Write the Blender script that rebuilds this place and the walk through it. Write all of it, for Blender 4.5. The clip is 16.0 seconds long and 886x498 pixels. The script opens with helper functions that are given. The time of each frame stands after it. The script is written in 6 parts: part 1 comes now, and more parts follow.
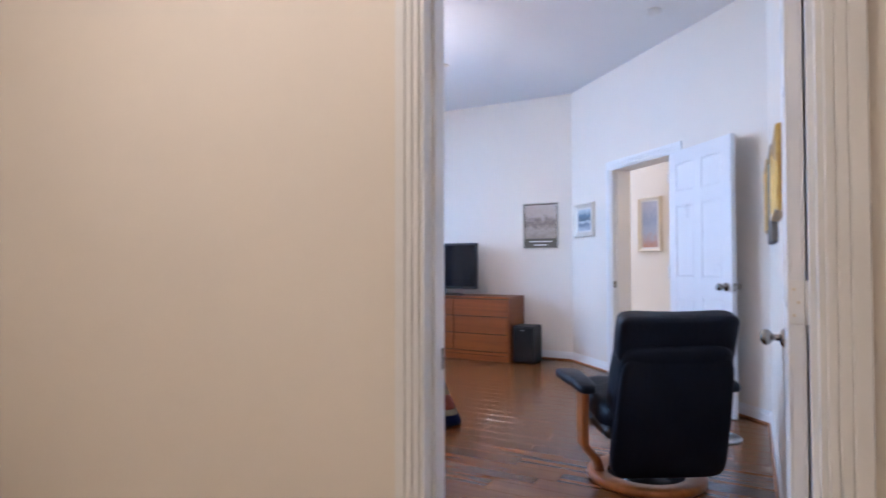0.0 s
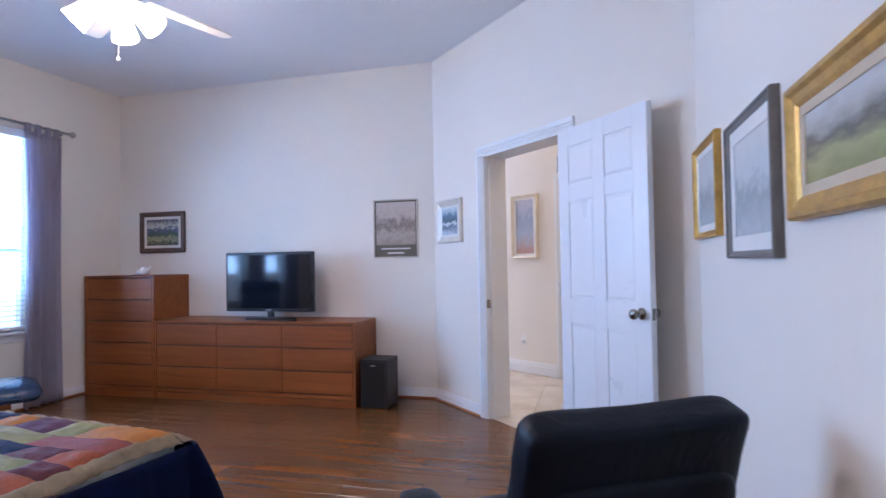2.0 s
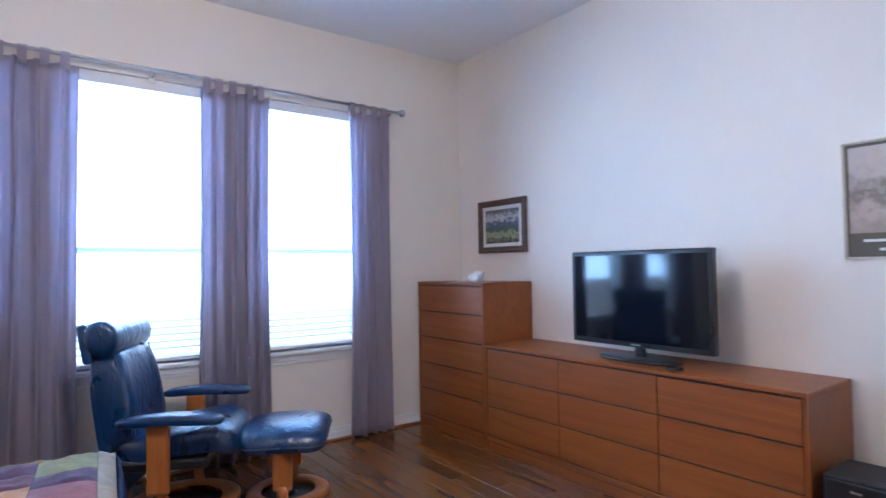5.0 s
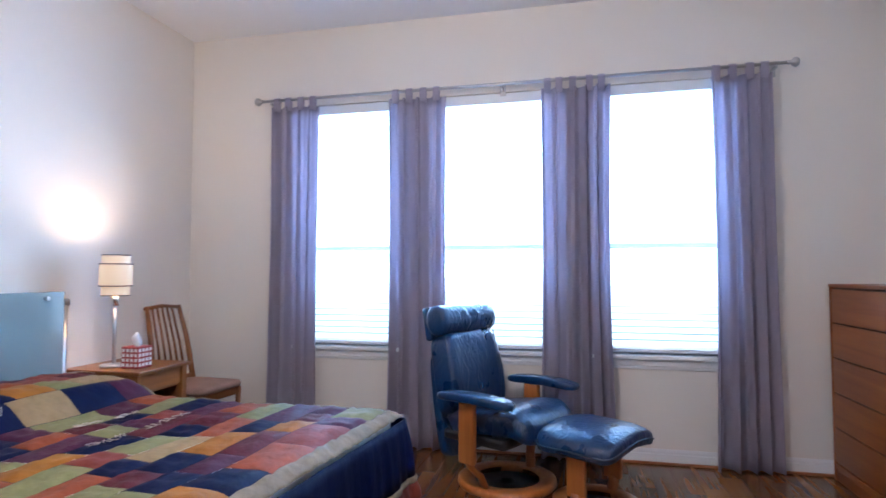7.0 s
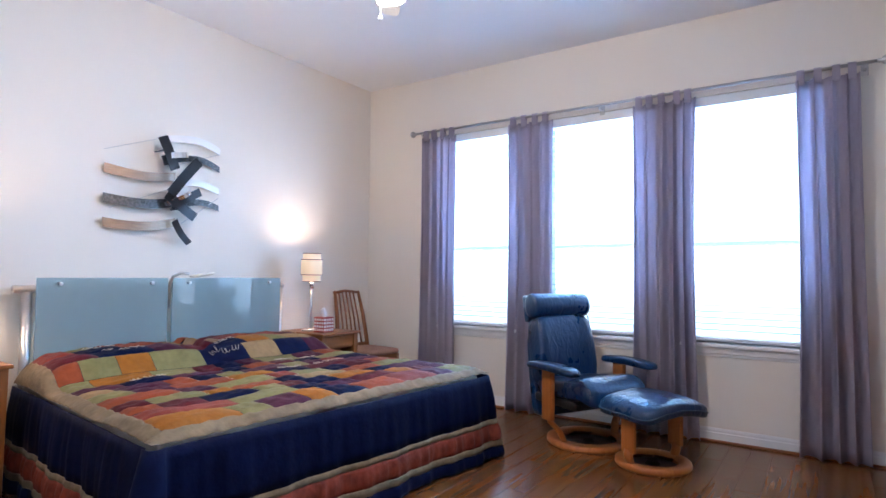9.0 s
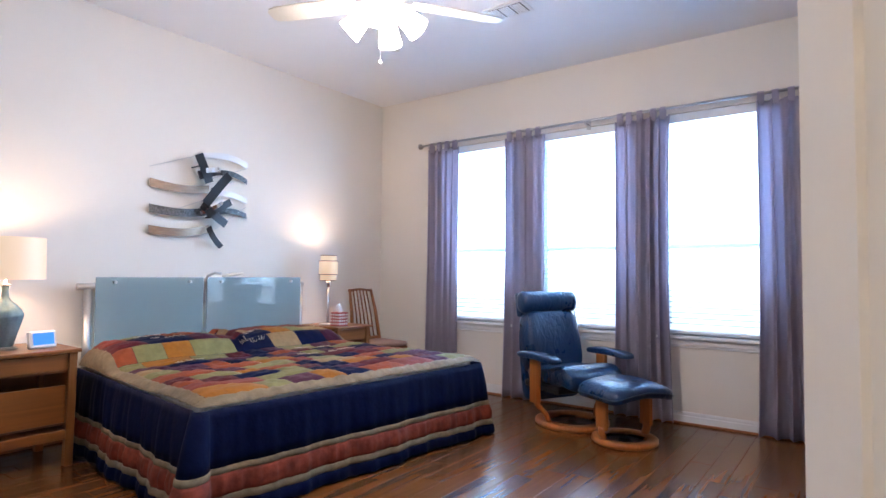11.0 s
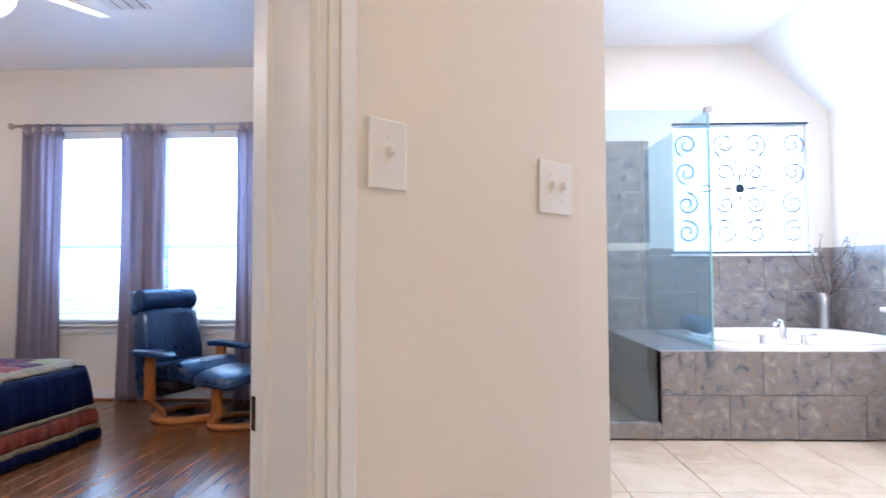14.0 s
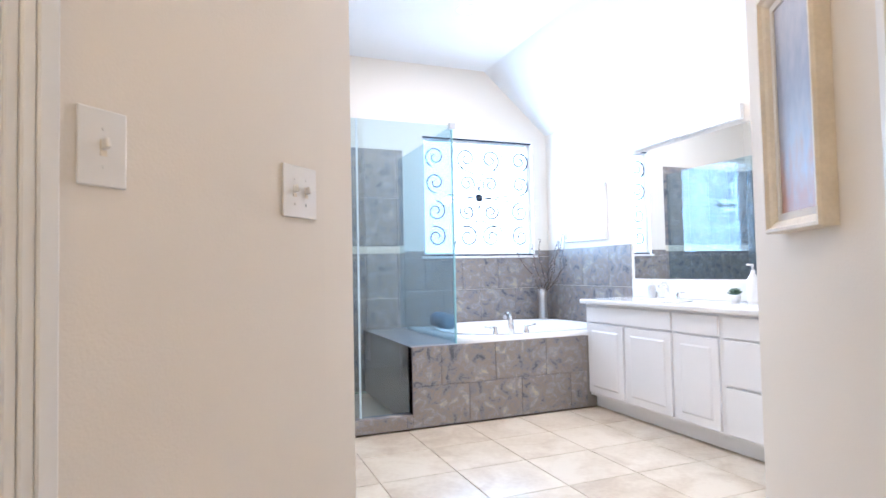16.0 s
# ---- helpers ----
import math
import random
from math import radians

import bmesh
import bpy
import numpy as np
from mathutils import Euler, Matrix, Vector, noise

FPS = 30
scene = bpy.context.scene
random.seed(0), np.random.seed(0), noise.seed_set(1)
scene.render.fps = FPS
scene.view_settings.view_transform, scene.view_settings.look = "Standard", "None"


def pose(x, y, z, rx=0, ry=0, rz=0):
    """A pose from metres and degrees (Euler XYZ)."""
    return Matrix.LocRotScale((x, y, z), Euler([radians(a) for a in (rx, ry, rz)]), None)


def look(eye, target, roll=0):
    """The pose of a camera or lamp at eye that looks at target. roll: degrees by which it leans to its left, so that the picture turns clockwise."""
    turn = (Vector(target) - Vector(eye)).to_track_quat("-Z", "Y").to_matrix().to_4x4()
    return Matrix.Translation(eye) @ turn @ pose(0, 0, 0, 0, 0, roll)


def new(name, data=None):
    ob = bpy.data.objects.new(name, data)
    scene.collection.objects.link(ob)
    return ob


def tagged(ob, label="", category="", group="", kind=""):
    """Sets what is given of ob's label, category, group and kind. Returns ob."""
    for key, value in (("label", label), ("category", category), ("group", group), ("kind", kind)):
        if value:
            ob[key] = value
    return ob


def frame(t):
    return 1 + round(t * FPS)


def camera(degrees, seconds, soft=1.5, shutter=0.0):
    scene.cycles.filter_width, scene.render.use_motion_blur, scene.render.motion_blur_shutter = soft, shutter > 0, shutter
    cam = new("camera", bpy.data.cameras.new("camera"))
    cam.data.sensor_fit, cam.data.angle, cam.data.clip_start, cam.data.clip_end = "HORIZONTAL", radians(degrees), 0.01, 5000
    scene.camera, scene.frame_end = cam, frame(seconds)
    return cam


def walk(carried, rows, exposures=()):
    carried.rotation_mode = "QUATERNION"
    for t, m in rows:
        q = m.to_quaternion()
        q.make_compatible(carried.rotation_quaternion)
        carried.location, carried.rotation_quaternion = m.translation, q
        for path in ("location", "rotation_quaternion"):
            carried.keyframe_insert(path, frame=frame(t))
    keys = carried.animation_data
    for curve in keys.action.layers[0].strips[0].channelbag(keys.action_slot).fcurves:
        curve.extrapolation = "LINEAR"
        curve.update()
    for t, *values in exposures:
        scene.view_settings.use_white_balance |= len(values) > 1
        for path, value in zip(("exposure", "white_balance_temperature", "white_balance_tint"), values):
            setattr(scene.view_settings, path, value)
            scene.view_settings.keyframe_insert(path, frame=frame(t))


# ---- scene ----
cam = camera(75.7, 16.0, shutter=0.25)
PATH = [
    (0, (0.263, 0.48, 1.122), (-0.685, 2.241, 1.167), -0.1),
    (0.5, (0.146, 0.862, 1.136), (-0.356, 2.797, 1.18), -0.6),
    (1, (0.039, 1.234, 1.167), (-0.372, 3.191, 1.208), -1.0),
    (1.5, (-0.033, 1.629, 1.2), (-0.441, 3.587, 1.244), -1.0),
    (2, (-0.105, 1.944, 1.22), (-0.627, 3.874, 1.268), -1.0),
    (2.5, (-0.272, 2.224, 1.218), (-0.981, 4.093, 1.279), -0.9),
    (3, (-0.379, 2.516, 1.241), (-1.291, 4.295, 1.303), -0.7),
    (3.2, (-0.427, 2.612, 1.249), (-1.437, 4.337, 1.31), -0.8),
    (5.3, (-1.195, 3.986, 1.264), (-2.953, 4.937, 1.324), -0.8),
    (5.5, (-1.26, 4.077, 1.258), (-3.113, 4.828, 1.315), -0.8),
    (6, (-1.332, 4.317, 1.236), (-3.303, 4.646, 1.3), -0.4),
    (6.5, (-1.261, 4.665, 1.218), (-3.254, 4.525, 1.293), -0.1),
    (7, (-1.097, 4.938, 1.209), (-3.044, 4.486, 1.296), 0.0),
    (7.5, (-0.982, 5.232, 1.174), (-2.802, 4.407, 1.266), 0.5),
    (8, (-0.815, 5.507, 1.171), (-2.544, 4.506, 1.26), 0.7),
    (8.5, (-0.665, 5.746, 1.165), (-2.341, 4.659, 1.254), 0.7),
    (9, (-0.552, 5.945, 1.16), (-2.206, 4.824, 1.246), 0.6),
    (11.5, (-0.159, 6.445, 1.16), (-1.765, 5.257, 1.242), 0.5),
    (12, (-0.104, 6.512, 1.159), (-1.708, 5.321, 1.237), 0.4),
    (12.5, (-0.026, 6.582, 1.163), (-1.678, 5.457, 1.24), 0.5),
    (13, (0.041, 6.657, 1.165), (-1.792, 5.86, 1.244), 0.3),
    (13.5, (0.111, 6.702, 1.152), (-1.847, 6.304, 1.234), 0.1),
    (14, (0.146, 6.731, 1.163), (-1.852, 6.672, 1.239), -0.2),
    (14.5, (0.173, 6.74, 1.158), (-1.816, 6.934, 1.243), -0.8),
    (15, (0.189, 6.749, 1.153), (-1.77, 7.147, 1.241), -1.2),
    (15.5, (0.2, 6.761, 1.155), (-1.714, 7.336, 1.238), -1.3),
    (16, (0.184, 6.775, 1.162), (-1.673, 7.513, 1.239), -1.2),
]
EXPOSE = [(0, 0.0, 5350, 25), (1.0, -0.18, 5350, 28), (3.0, -0.13, 5300, 27), (6.0, 0.1, 5350, 22), (9.0, 0.1, 5550, 22), (12.0, 0.1, 5850, 23), (14.0, 0.1, 5650, 22), (16.0, 0.05, 5600, 19)]
walk(cam, [(t, look(eye, target, roll)) for t, eye, target, roll in PATH], EXPOSE)

WINDOW_WATTS, BATH_WATTS, SHADE_GLOW, FAN_GLOW, OUTSIDE = 104.0, 85.0, 0.5, 46.0, 3.0
LAMP_WATTS, FAN_WATTS, VANITY_WATTS, DOWN_WATTS, LOBBY_WATTS, HALL_WATTS = 12.0, 34.0, 28.0, 26.0, 50.0, 29.0
PIC_Y, PIC_Z, HALL_PIC = (4.70, 3.96, 3.22), (1.525, 1.455, 1.47), 0.405
CHAIR2, CHAIR2_TURN = (-0.225, 3.60, 0), 31
SW1, SW2 = (0.641, 1.382), (0.108, 1.37)
FAN_N, FAN_A = 5, 74

# ---- light ----
world = bpy.data.worlds.new("sky")
scene.world = world
world.use_nodes = True
wn = world.node_tree
sky = wn.nodes.new("ShaderNodeTexSky")
sky.sky_type = "NISHITA"
sky.sun_disc = False
sky.sun_elevation, sky.sun_rotation = radians(40), radians(250)
wn.links.new(sky.outputs[0], wn.nodes["Background"].inputs[0])
wn.nodes["Background"].inputs[1].default_value = 0.1


def lamp(name, kind, energy, colour, m, size=0.1, size_y=0.0, angle=0.0):
    data = bpy.data.lights.new(name, kind)
    data.energy, data.color = energy, colour
    if kind == "AREA":
        data.shape, data.size, data.size_y = "RECTANGLE", size, size_y or size
    elif kind == "SUN":
        data.angle = radians(angle)
    else:
        data.shadow_soft_size = size
    ob = new(name, data)
    ob.matrix_world = m
    return ob


lamp("sun", "SUN", 0.8, (1.0, 0.96, 0.9), look((-20, -6, 16), (0, 0, 0)), angle=12)
DAY = (0.46, 0.74, 1.0)
WARM = (1.0, 0.74, 0.45)
WIN_X, WIN_W, WIN_Z0, WIN_Z1 = -5.0, 0.84, 0.69, 2.47
WINDOWS = (3.33, 4.41, 5.50)
for wy in WINDOWS:
    lamp("daylight", "AREA", WINDOW_WATTS, DAY, pose(WIN_X - 0.42, wy, 1.86, 0, -106, 0), 1.55, 1.04)
lamp("bath_daylight", "AREA", BATH_WATTS, DAY, pose(-5.72, 9.41, 1.95, 0, -90, 0), 1.5, 1.5)

# ---- materials ----


def node_mat(name):
    m = bpy.data.materials.new(name)
    m.use_nodes = True
    return m, m.node_tree.nodes, m.node_tree.links, m.node_tree.nodes["Principled BSDF"]


def surface(name, colour, rough=0.5, metal=0.0, var=0.08, scale=6.0, fine=90.0, bump=0.15, random_var=0.0, stretch=(1, 1, 1), sheen=0.0, coat=0.0, transmission=0.0, spec=0.5, spread=0.0):
    """Colour varied by a broad and a fine noise, with fine relief."""
    m, n, l, b = node_mat(name)
    tc = n.new("ShaderNodeTexCoord")
    mp = n.new("ShaderNodeMapping")
    mp.inputs["Scale"].default_value = stretch
    l.new(tc.outputs["Object"], mp.inputs[0])
    broad, grain = n.new("ShaderNodeTexNoise"), n.new("ShaderNodeTexNoise")
    broad.inputs["Scale"].default_value, grain.inputs["Scale"].default_value = scale, fine
    broad.inputs["Detail"].default_value, grain.inputs["Detail"].default_value = 4, 3
    l.new(mp.outputs[0], broad.inputs[0])
    l.new(mp.outputs[0], grain.inputs[0])
    add = n.new("ShaderNodeMath")
    add.operation = "ADD"
    half = n.new("ShaderNodeMath")
    half.operation = "MULTIPLY"
    half.inputs[1].default_value = 0.5
    l.new(broad.outputs[0], add.inputs[0])
    l.new(grain.outputs[0], half.inputs[0])
    l.new(half.outputs[0], add.inputs[1])
    last = add.outputs[0]
    if random_var:
        info = n.new("ShaderNodeObjectInfo")
        mul = n.new("ShaderNodeMath")
        mul.operation = "MULTIPLY_ADD"
        mul.inputs[1].default_value = random_var
        l.new(info.outputs["Random"], mul.inputs[0])
        l.new(last, mul.inputs[2])
        last = mul.outputs[0]
    ramp = n.new("ShaderNodeMapRange")
    ramp.inputs[1].default_value, ramp.inputs[2].default_value = 0.45, 1.05 + random_var
    ramp.inputs[3].default_value, ramp.inputs[4].default_value = 1 - var, 1 + var
    l.new(last, ramp.inputs[0])
    mix = n.new("ShaderNodeVectorMath")
    mix.operation = "SCALE"
    mix.inputs[0].default_value = colour
    l.new(ramp.outputs[0], mix.inputs["Scale"])
    l.new(mix.outputs[0], b.inputs["Base Color"])
    b.inputs["Roughness"].default_value, b.inputs["Metallic"].default_value = rough, metal
    rr = n.new("ShaderNodeMapRange")
    rr.inputs[3].default_value, rr.inputs[4].default_value = max(rough - 0.08, 0.02), min(rough + 0.08, 1)
    l.new(broad.outputs[0], rr.inputs[0])
    l.new(rr.outputs[0], b.inputs["Roughness"])
    if bump:
        bp = n.new("ShaderNodeBump")
        bp.inputs["Strength"].default_value, bp.inputs["Distance"].default_value = bump, 0.004
        l.new(grain.outputs[0], bp.inputs["Height"])
        l.new(bp.outputs[0], b.inputs["Normal"])
    b.inputs["Coat Weight"].default_value = coat
    b.inputs["Sheen Weight"].default_value = sheen
    b.inputs["Specular IOR Level"].default_value = spec
    b.inputs["Transmission Weight"].default_value = transmission
    if spread:
        out = n["Material Output"]
        tr, sh = n.new("ShaderNodeBsdfTranslucent"), n.new("ShaderNodeMixShader")
        l.new(mix.outputs[0], tr.inputs[0])
        sh.inputs[0].default_value = spread
        l.new(b.outputs[0], sh.inputs[1])
        l.new(tr.outputs[0], sh.inputs[2])
        l.new(sh.outputs[0], out.inputs[0])
    return m


def wood(name, dark, light, rough=0.35, axis=0, random_var=0.35, grain=26.0, coat=0.0, spread=0.6, relief=0.12):
    """Grain drawn out along one axis, from dark to light."""
    m, n, l, b = node_mat(name)
    tc, mp = n.new("ShaderNodeTexCoord"), n.new("ShaderNodeMapping")
    s = [grain, grain, grain]
    s[axis] = grain * 0.055
    mp.inputs["Scale"].default_value = s
    info = n.new("ShaderNodeObjectInfo")
    off = n.new("ShaderNodeVectorMath")
    off.operation = "SCALE"
    off.inputs[0].default_value = (7, 11, 5)
    l.new(info.outputs["Random"], off.inputs["Scale"])
    addv = n.new("ShaderNodeVectorMath")
    l.new(tc.outputs["Object"], addv.inputs[0])
    l.new(off.outputs[0], addv.inputs[1])
    l.new(addv.outputs[0], mp.inputs[0])
    no, fine = n.new("ShaderNodeTexNoise"), n.new("ShaderNodeTexNoise")
    no.inputs["Scale"].default_value, no.inputs["Detail"].default_value, no.inputs["Distortion"].default_value = 1.0, 6, 1.2
    fine.inputs["Scale"].default_value, fine.inputs["Detail"].default_value = 6.0, 4
    l.new(mp.outputs[0], no.inputs[0])
    l.new(mp.outputs[0], fine.inputs[0])
    mx = n.new("ShaderNodeMath")
    mx.operation = "MULTIPLY_ADD"
    mx.inputs[1].default_value = 0.3
    l.new(fine.outputs[0], mx.inputs[0])
    l.new(no.outputs[0], mx.inputs[2])
    mr = n.new("ShaderNodeMath")
    mr.operation = "MULTIPLY_ADD"
    mr.inputs[1].default_value = random_var
    l.new(info.outputs["Random"], mr.inputs[0])
    l.new(mx.outputs[0], mr.inputs[2])
    ramp = n.new("ShaderNodeValToRGB")
    ramp.color_ramp.elements[0].position, ramp.color_ramp.elements[0].color = 0.4, (*dark, 1)
    ramp.color_ramp.elements[1].position, ramp.color_ramp.elements[1].color = 0.4 + spread + random_var * 0.6, (*light, 1)
    l.new(mr.outputs[0], ramp.inputs[0])
    l.new(ramp.outputs[0], b.inputs["Base Color"])
    b.inputs["Roughness"].default_value = rough
    b.inputs["Coat Weight"].default_value = coat
    b.inputs["Coat Roughness"].default_value = 0.15
    bp = n.new("ShaderNodeBump")
    bp.inputs["Strength"].default_value, bp.inputs["Distance"].default_value = relief, 0.002
    l.new(no.outputs[0], bp.inputs["Height"])
    l.new(bp.outputs[0], b.inputs["Normal"])
    return m


def glow(name, colour, strength, base=(0.9, 0.88, 0.82)):
    m, n, l, b = node_mat(name)
    b.inputs["Base Color"].default_value = (*base, 1)
    b.inputs["Emission Color"].default_value = (*colour, 1)
    b.inputs["Emission Strength"].default_value = strength
    return m


def haze(name, colour, sky_strength, ground_strength, low, high):
    """Outdoor glare: bright sky above the horizon, dimmer ground below it."""
    m, n, l, b = node_mat(name)
    b.inputs["Base Color"].default_value = (0.5, 0.5, 0.5, 1)
    b.inputs["Emission Color"].default_value = (*colour, 1)
    tc, sep, mr = n.new("ShaderNodeTexCoord"), n.new("ShaderNodeSeparateXYZ"), n.new("ShaderNodeMapRange")
    l.new(tc.outputs["Object"], sep.inputs[0])
    l.new(sep.outputs["Z"], mr.inputs[0])
    for i, v in enumerate((low, high, ground_strength, sky_strength)):
        mr.inputs[i + 1].default_value = v
    l.new(mr.outputs[0], b.inputs["Emission Strength"])
    return m


def stone(name, cols, scale=5.0, rough=0.35, random_var=0.4):
    """Mottled stone tile with cloudy patches and fine specks."""
    m, n, l, b = node_mat(name)
    tc = n.new("ShaderNodeTexCoord")
    info = n.new("ShaderNodeObjectInfo")
    off = n.new("ShaderNodeVectorMath")
    off.operation = "SCALE"
    off.inputs[0].default_value = (13, 7, 9)
    l.new(info.outputs["Random"], off.inputs["Scale"])
    addv = n.new("ShaderNodeVectorMath")
    l.new(tc.outputs["Object"], addv.inputs[0])
    l.new(off.outputs[0], addv.inputs[1])
    a, f = n.new("ShaderNodeTexNoise"), n.new("ShaderNodeTexNoise")
    a.inputs["Scale"].default_value, a.inputs["Detail"].default_value, a.inputs["Distortion"].default_value = scale, 8, 0.8
    f.inputs["Scale"].default_value, f.inputs["Detail"].default_value = scale * 9, 4
    l.new(addv.outputs[0], a.inputs[0])
    l.new(addv.outputs[0], f.inputs[0])
    mx = n.new("ShaderNodeMath")
    mx.operation = "MULTIPLY_ADD"
    mx.inputs[1].default_value = 0.35
    l.new(f.outputs[0], mx.inputs[0])
    l.new(a.outputs[0], mx.inputs[2])
    rv = n.new("ShaderNodeMath")
    rv.operation = "MULTIPLY_ADD"
    rv.inputs[1].default_value = random_var * 0.3
    l.new(info.outputs["Random"], rv.inputs[0])
    l.new(mx.outputs[0], rv.inputs[2])
    ramp = n.new("ShaderNodeValToRGB")
    el = ramp.color_ramp.elements
    while len(el) < len(cols):
        el.new(0.5)
    for i, c in enumerate(cols):
        el[i].position = 0.5 + 0.4 * i / (len(cols) - 1)
        el[i].color = (*c, 1)
    l.new(rv.outputs[0], ramp.inputs[0])
    l.new(ramp.outputs[0], b.inputs["Base Color"])
    b.inputs["Roughness"].default_value = rough
    bp = n.new("ShaderNodeBump")
    bp.inputs["Strength"].default_value, bp.inputs["Distance"].default_value = 0.25, 0.004
    l.new(mx.outputs[0], bp.inputs["Height"])
    l.new(bp.outputs[0], b.inputs["Normal"])
    return m


def canvas(name, bands, wobble=0.16, scale=7.0, seed=0.0):
    """A painted picture: rough bands of colour from bottom to top, broken up by brush noise. bands: (height 0..1, colour)."""
    m, n, l, b = node_mat(name)
    tc = n.new("ShaderNodeTexCoord")
    sep = n.new("ShaderNodeSeparateXYZ")
    l.new(tc.outputs["Generated"], sep.inputs[0])
    mp = n.new("ShaderNodeMapping")
    mp.inputs["Location"].default_value = (seed, 0, seed)
    l.new(tc.outputs["Generated"], mp.inputs[0])
    no = n.new("ShaderNodeTexNoise")
    no.inputs["Scale"].default_value, no.inputs["Detail"].default_value = scale, 5
    l.new(mp.outputs[0], no.inputs[0])
    c = n.new("ShaderNodeMath")
    c.operation = "SUBTRACT"
    c.inputs[1].default_value = 0.5
    l.new(no.outputs[0], c.inputs[0])
    mx = n.new("ShaderNodeMath")
    mx.operation = "MULTIPLY_ADD"
    mx.inputs[1].default_value = wobble * 5
    l.new(c.outputs[0], mx.inputs[0])
    l.new(sep.outputs["Z"], mx.inputs[2])
    ramp = n.new("ShaderNodeValToRGB")
    el = ramp.color_ramp.elements
    while len(el) < len(bands):
        el.new(0.5)
    for i, (h, colour) in enumerate(bands):
        el[i].position, el[i].color = h, (*colour, 1)
    l.new(mx.outputs[0], ramp.inputs[0])
    l.new(ramp.outputs[0], b.inputs["Base Color"])
    b.inputs["Roughness"].default_value = 0.45
    return m


def clear_glass(name, tint=(0.93, 0.97, 0.98), milk=None, cloud=0.0, shine=0.07):
    """Clear sheet with a sharp reflection; milk and cloud add a frosted body."""
    m, n, l, b = node_mat(name)
    out = n["Material Output"]
    tr, gl, mx = n.new("ShaderNodeBsdfTransparent"), n.new("ShaderNodeBsdfGlossy"), n.new("ShaderNodeMixShader")
    tr.inputs[0].default_value = (*tint, 1)
    gl.inputs["Roughness"].default_value = 0.02
    mx.inputs[0].default_value = shine
    last = tr.outputs[0]
    if milk:
        df, mm = n.new("ShaderNodeBsdfDiffuse"), n.new("ShaderNodeMixShader")
        df.inputs[0].default_value = (*milk, 1)
        mm.inputs[0].default_value = cloud
        l.new(tr.outputs[0], mm.inputs[1])
        l.new(df.outputs[0], mm.inputs[2])
        last = mm.outputs[0]
    l.new(last, mx.inputs[1])
    l.new(gl.outputs[0], mx.inputs[2])
    l.new(mx.outputs[0], out.inputs[0])
    return m


PAINT = surface("wall_paint", (0.80, 0.745, 0.665), 0.75, var=0.015, scale=1.5, fine=160, bump=0.12)
CEIL = surface("ceiling_paint", (0.85, 0.85, 0.85), 0.85, var=0.015, scale=1.5, fine=120, bump=0.18)
TRIM = surface("trim_paint", (0.80, 0.80, 0.79), 0.35, var=0.02, scale=3, fine=60, bump=0.05)
DOORW = surface("door_paint", (0.80, 0.80, 0.81), 0.3, var=0.015, scale=3, fine=70, bump=0.06)
PLANK = wood("floor_plank", (0.092, 0.033, 0.008), (0.21, 0.080, 0.020), 0.25, 0, 0.16, 9.0, coat=0.1, relief=0.04)
JOINT = surface("floor_joint", (0.03, 0.012, 0.006), 0.6, bump=0)
SHOE = wood("shoe_mould", (0.22, 0.08, 0.025), (0.4, 0.17, 0.06), 0.4, 0, 0.2)
TEAK = wood("teak_veneer", (0.185, 0.044, 0.006), (0.30, 0.084, 0.012), 0.42, 0, 0.12, 14.0, coat=0.1)
# Darkened teak: the shade of drawer gaps and finger grooves as colour.
TEAK_SHADE = surface("teak_recess_shade", (0.05, 0.018, 0.008), 0.6, bump=0)
BEECH = wood("beech", (0.30, 0.085, 0.016), (0.48, 0.17, 0.038), 0.35, 2, 0.1, 14.0, coat=0.2)
OAK = wood("honey_oak", (0.155, 0.047, 0.007), (0.28, 0.095, 0.018), 0.4, 0, 0.15, 14.0, coat=0.15)
OAKV = wood("honey_oak_upright", (0.165, 0.054, 0.010), (0.29, 0.105, 0.023), 0.4, 2, 0.15, 14.0, coat=0.15)


def leather(name, colour, rough, coat, wrinkle, spec=0.5):
    """Glossy hide: long soft creases over a fine pebble."""
    m = surface(name, colour, rough, var=0.2, scale=5, fine=60, bump=0.03, coat=coat, spec=spec)
    n, l = m.node_tree.nodes, m.node_tree.links
    b = n["Principled BSDF"]
    tc, mp = n.new("ShaderNodeTexCoord"), n.new("ShaderNodeMapping")
    mp.inputs["Scale"].default_value = (1.0, 1.0, 0.45)
    no = n.new("ShaderNodeTexNoise")
    no.inputs["Scale"].default_value, no.inputs["Detail"].default_value, no.inputs["Distortion"].default_value = 17, 2, 1.6
    bp = n.new("ShaderNodeBump")
    bp.inputs["Strength"].default_value, bp.inputs["Distance"].default_value = wrinkle, 0.02
    l.new(tc.outputs["Object"], mp.inputs[0])
    l.new(mp.outputs[0], no.inputs[0])
    l.new(no.outputs[0], bp.inputs["Height"])
    l.new(b.inputs["Normal"].links[0].from_socket, bp.inputs["Normal"])
    l.new(bp.outputs[0], b.inputs["Normal"])
    l.new(bp.outputs[0], b.inputs["Coat Normal"])
    return m


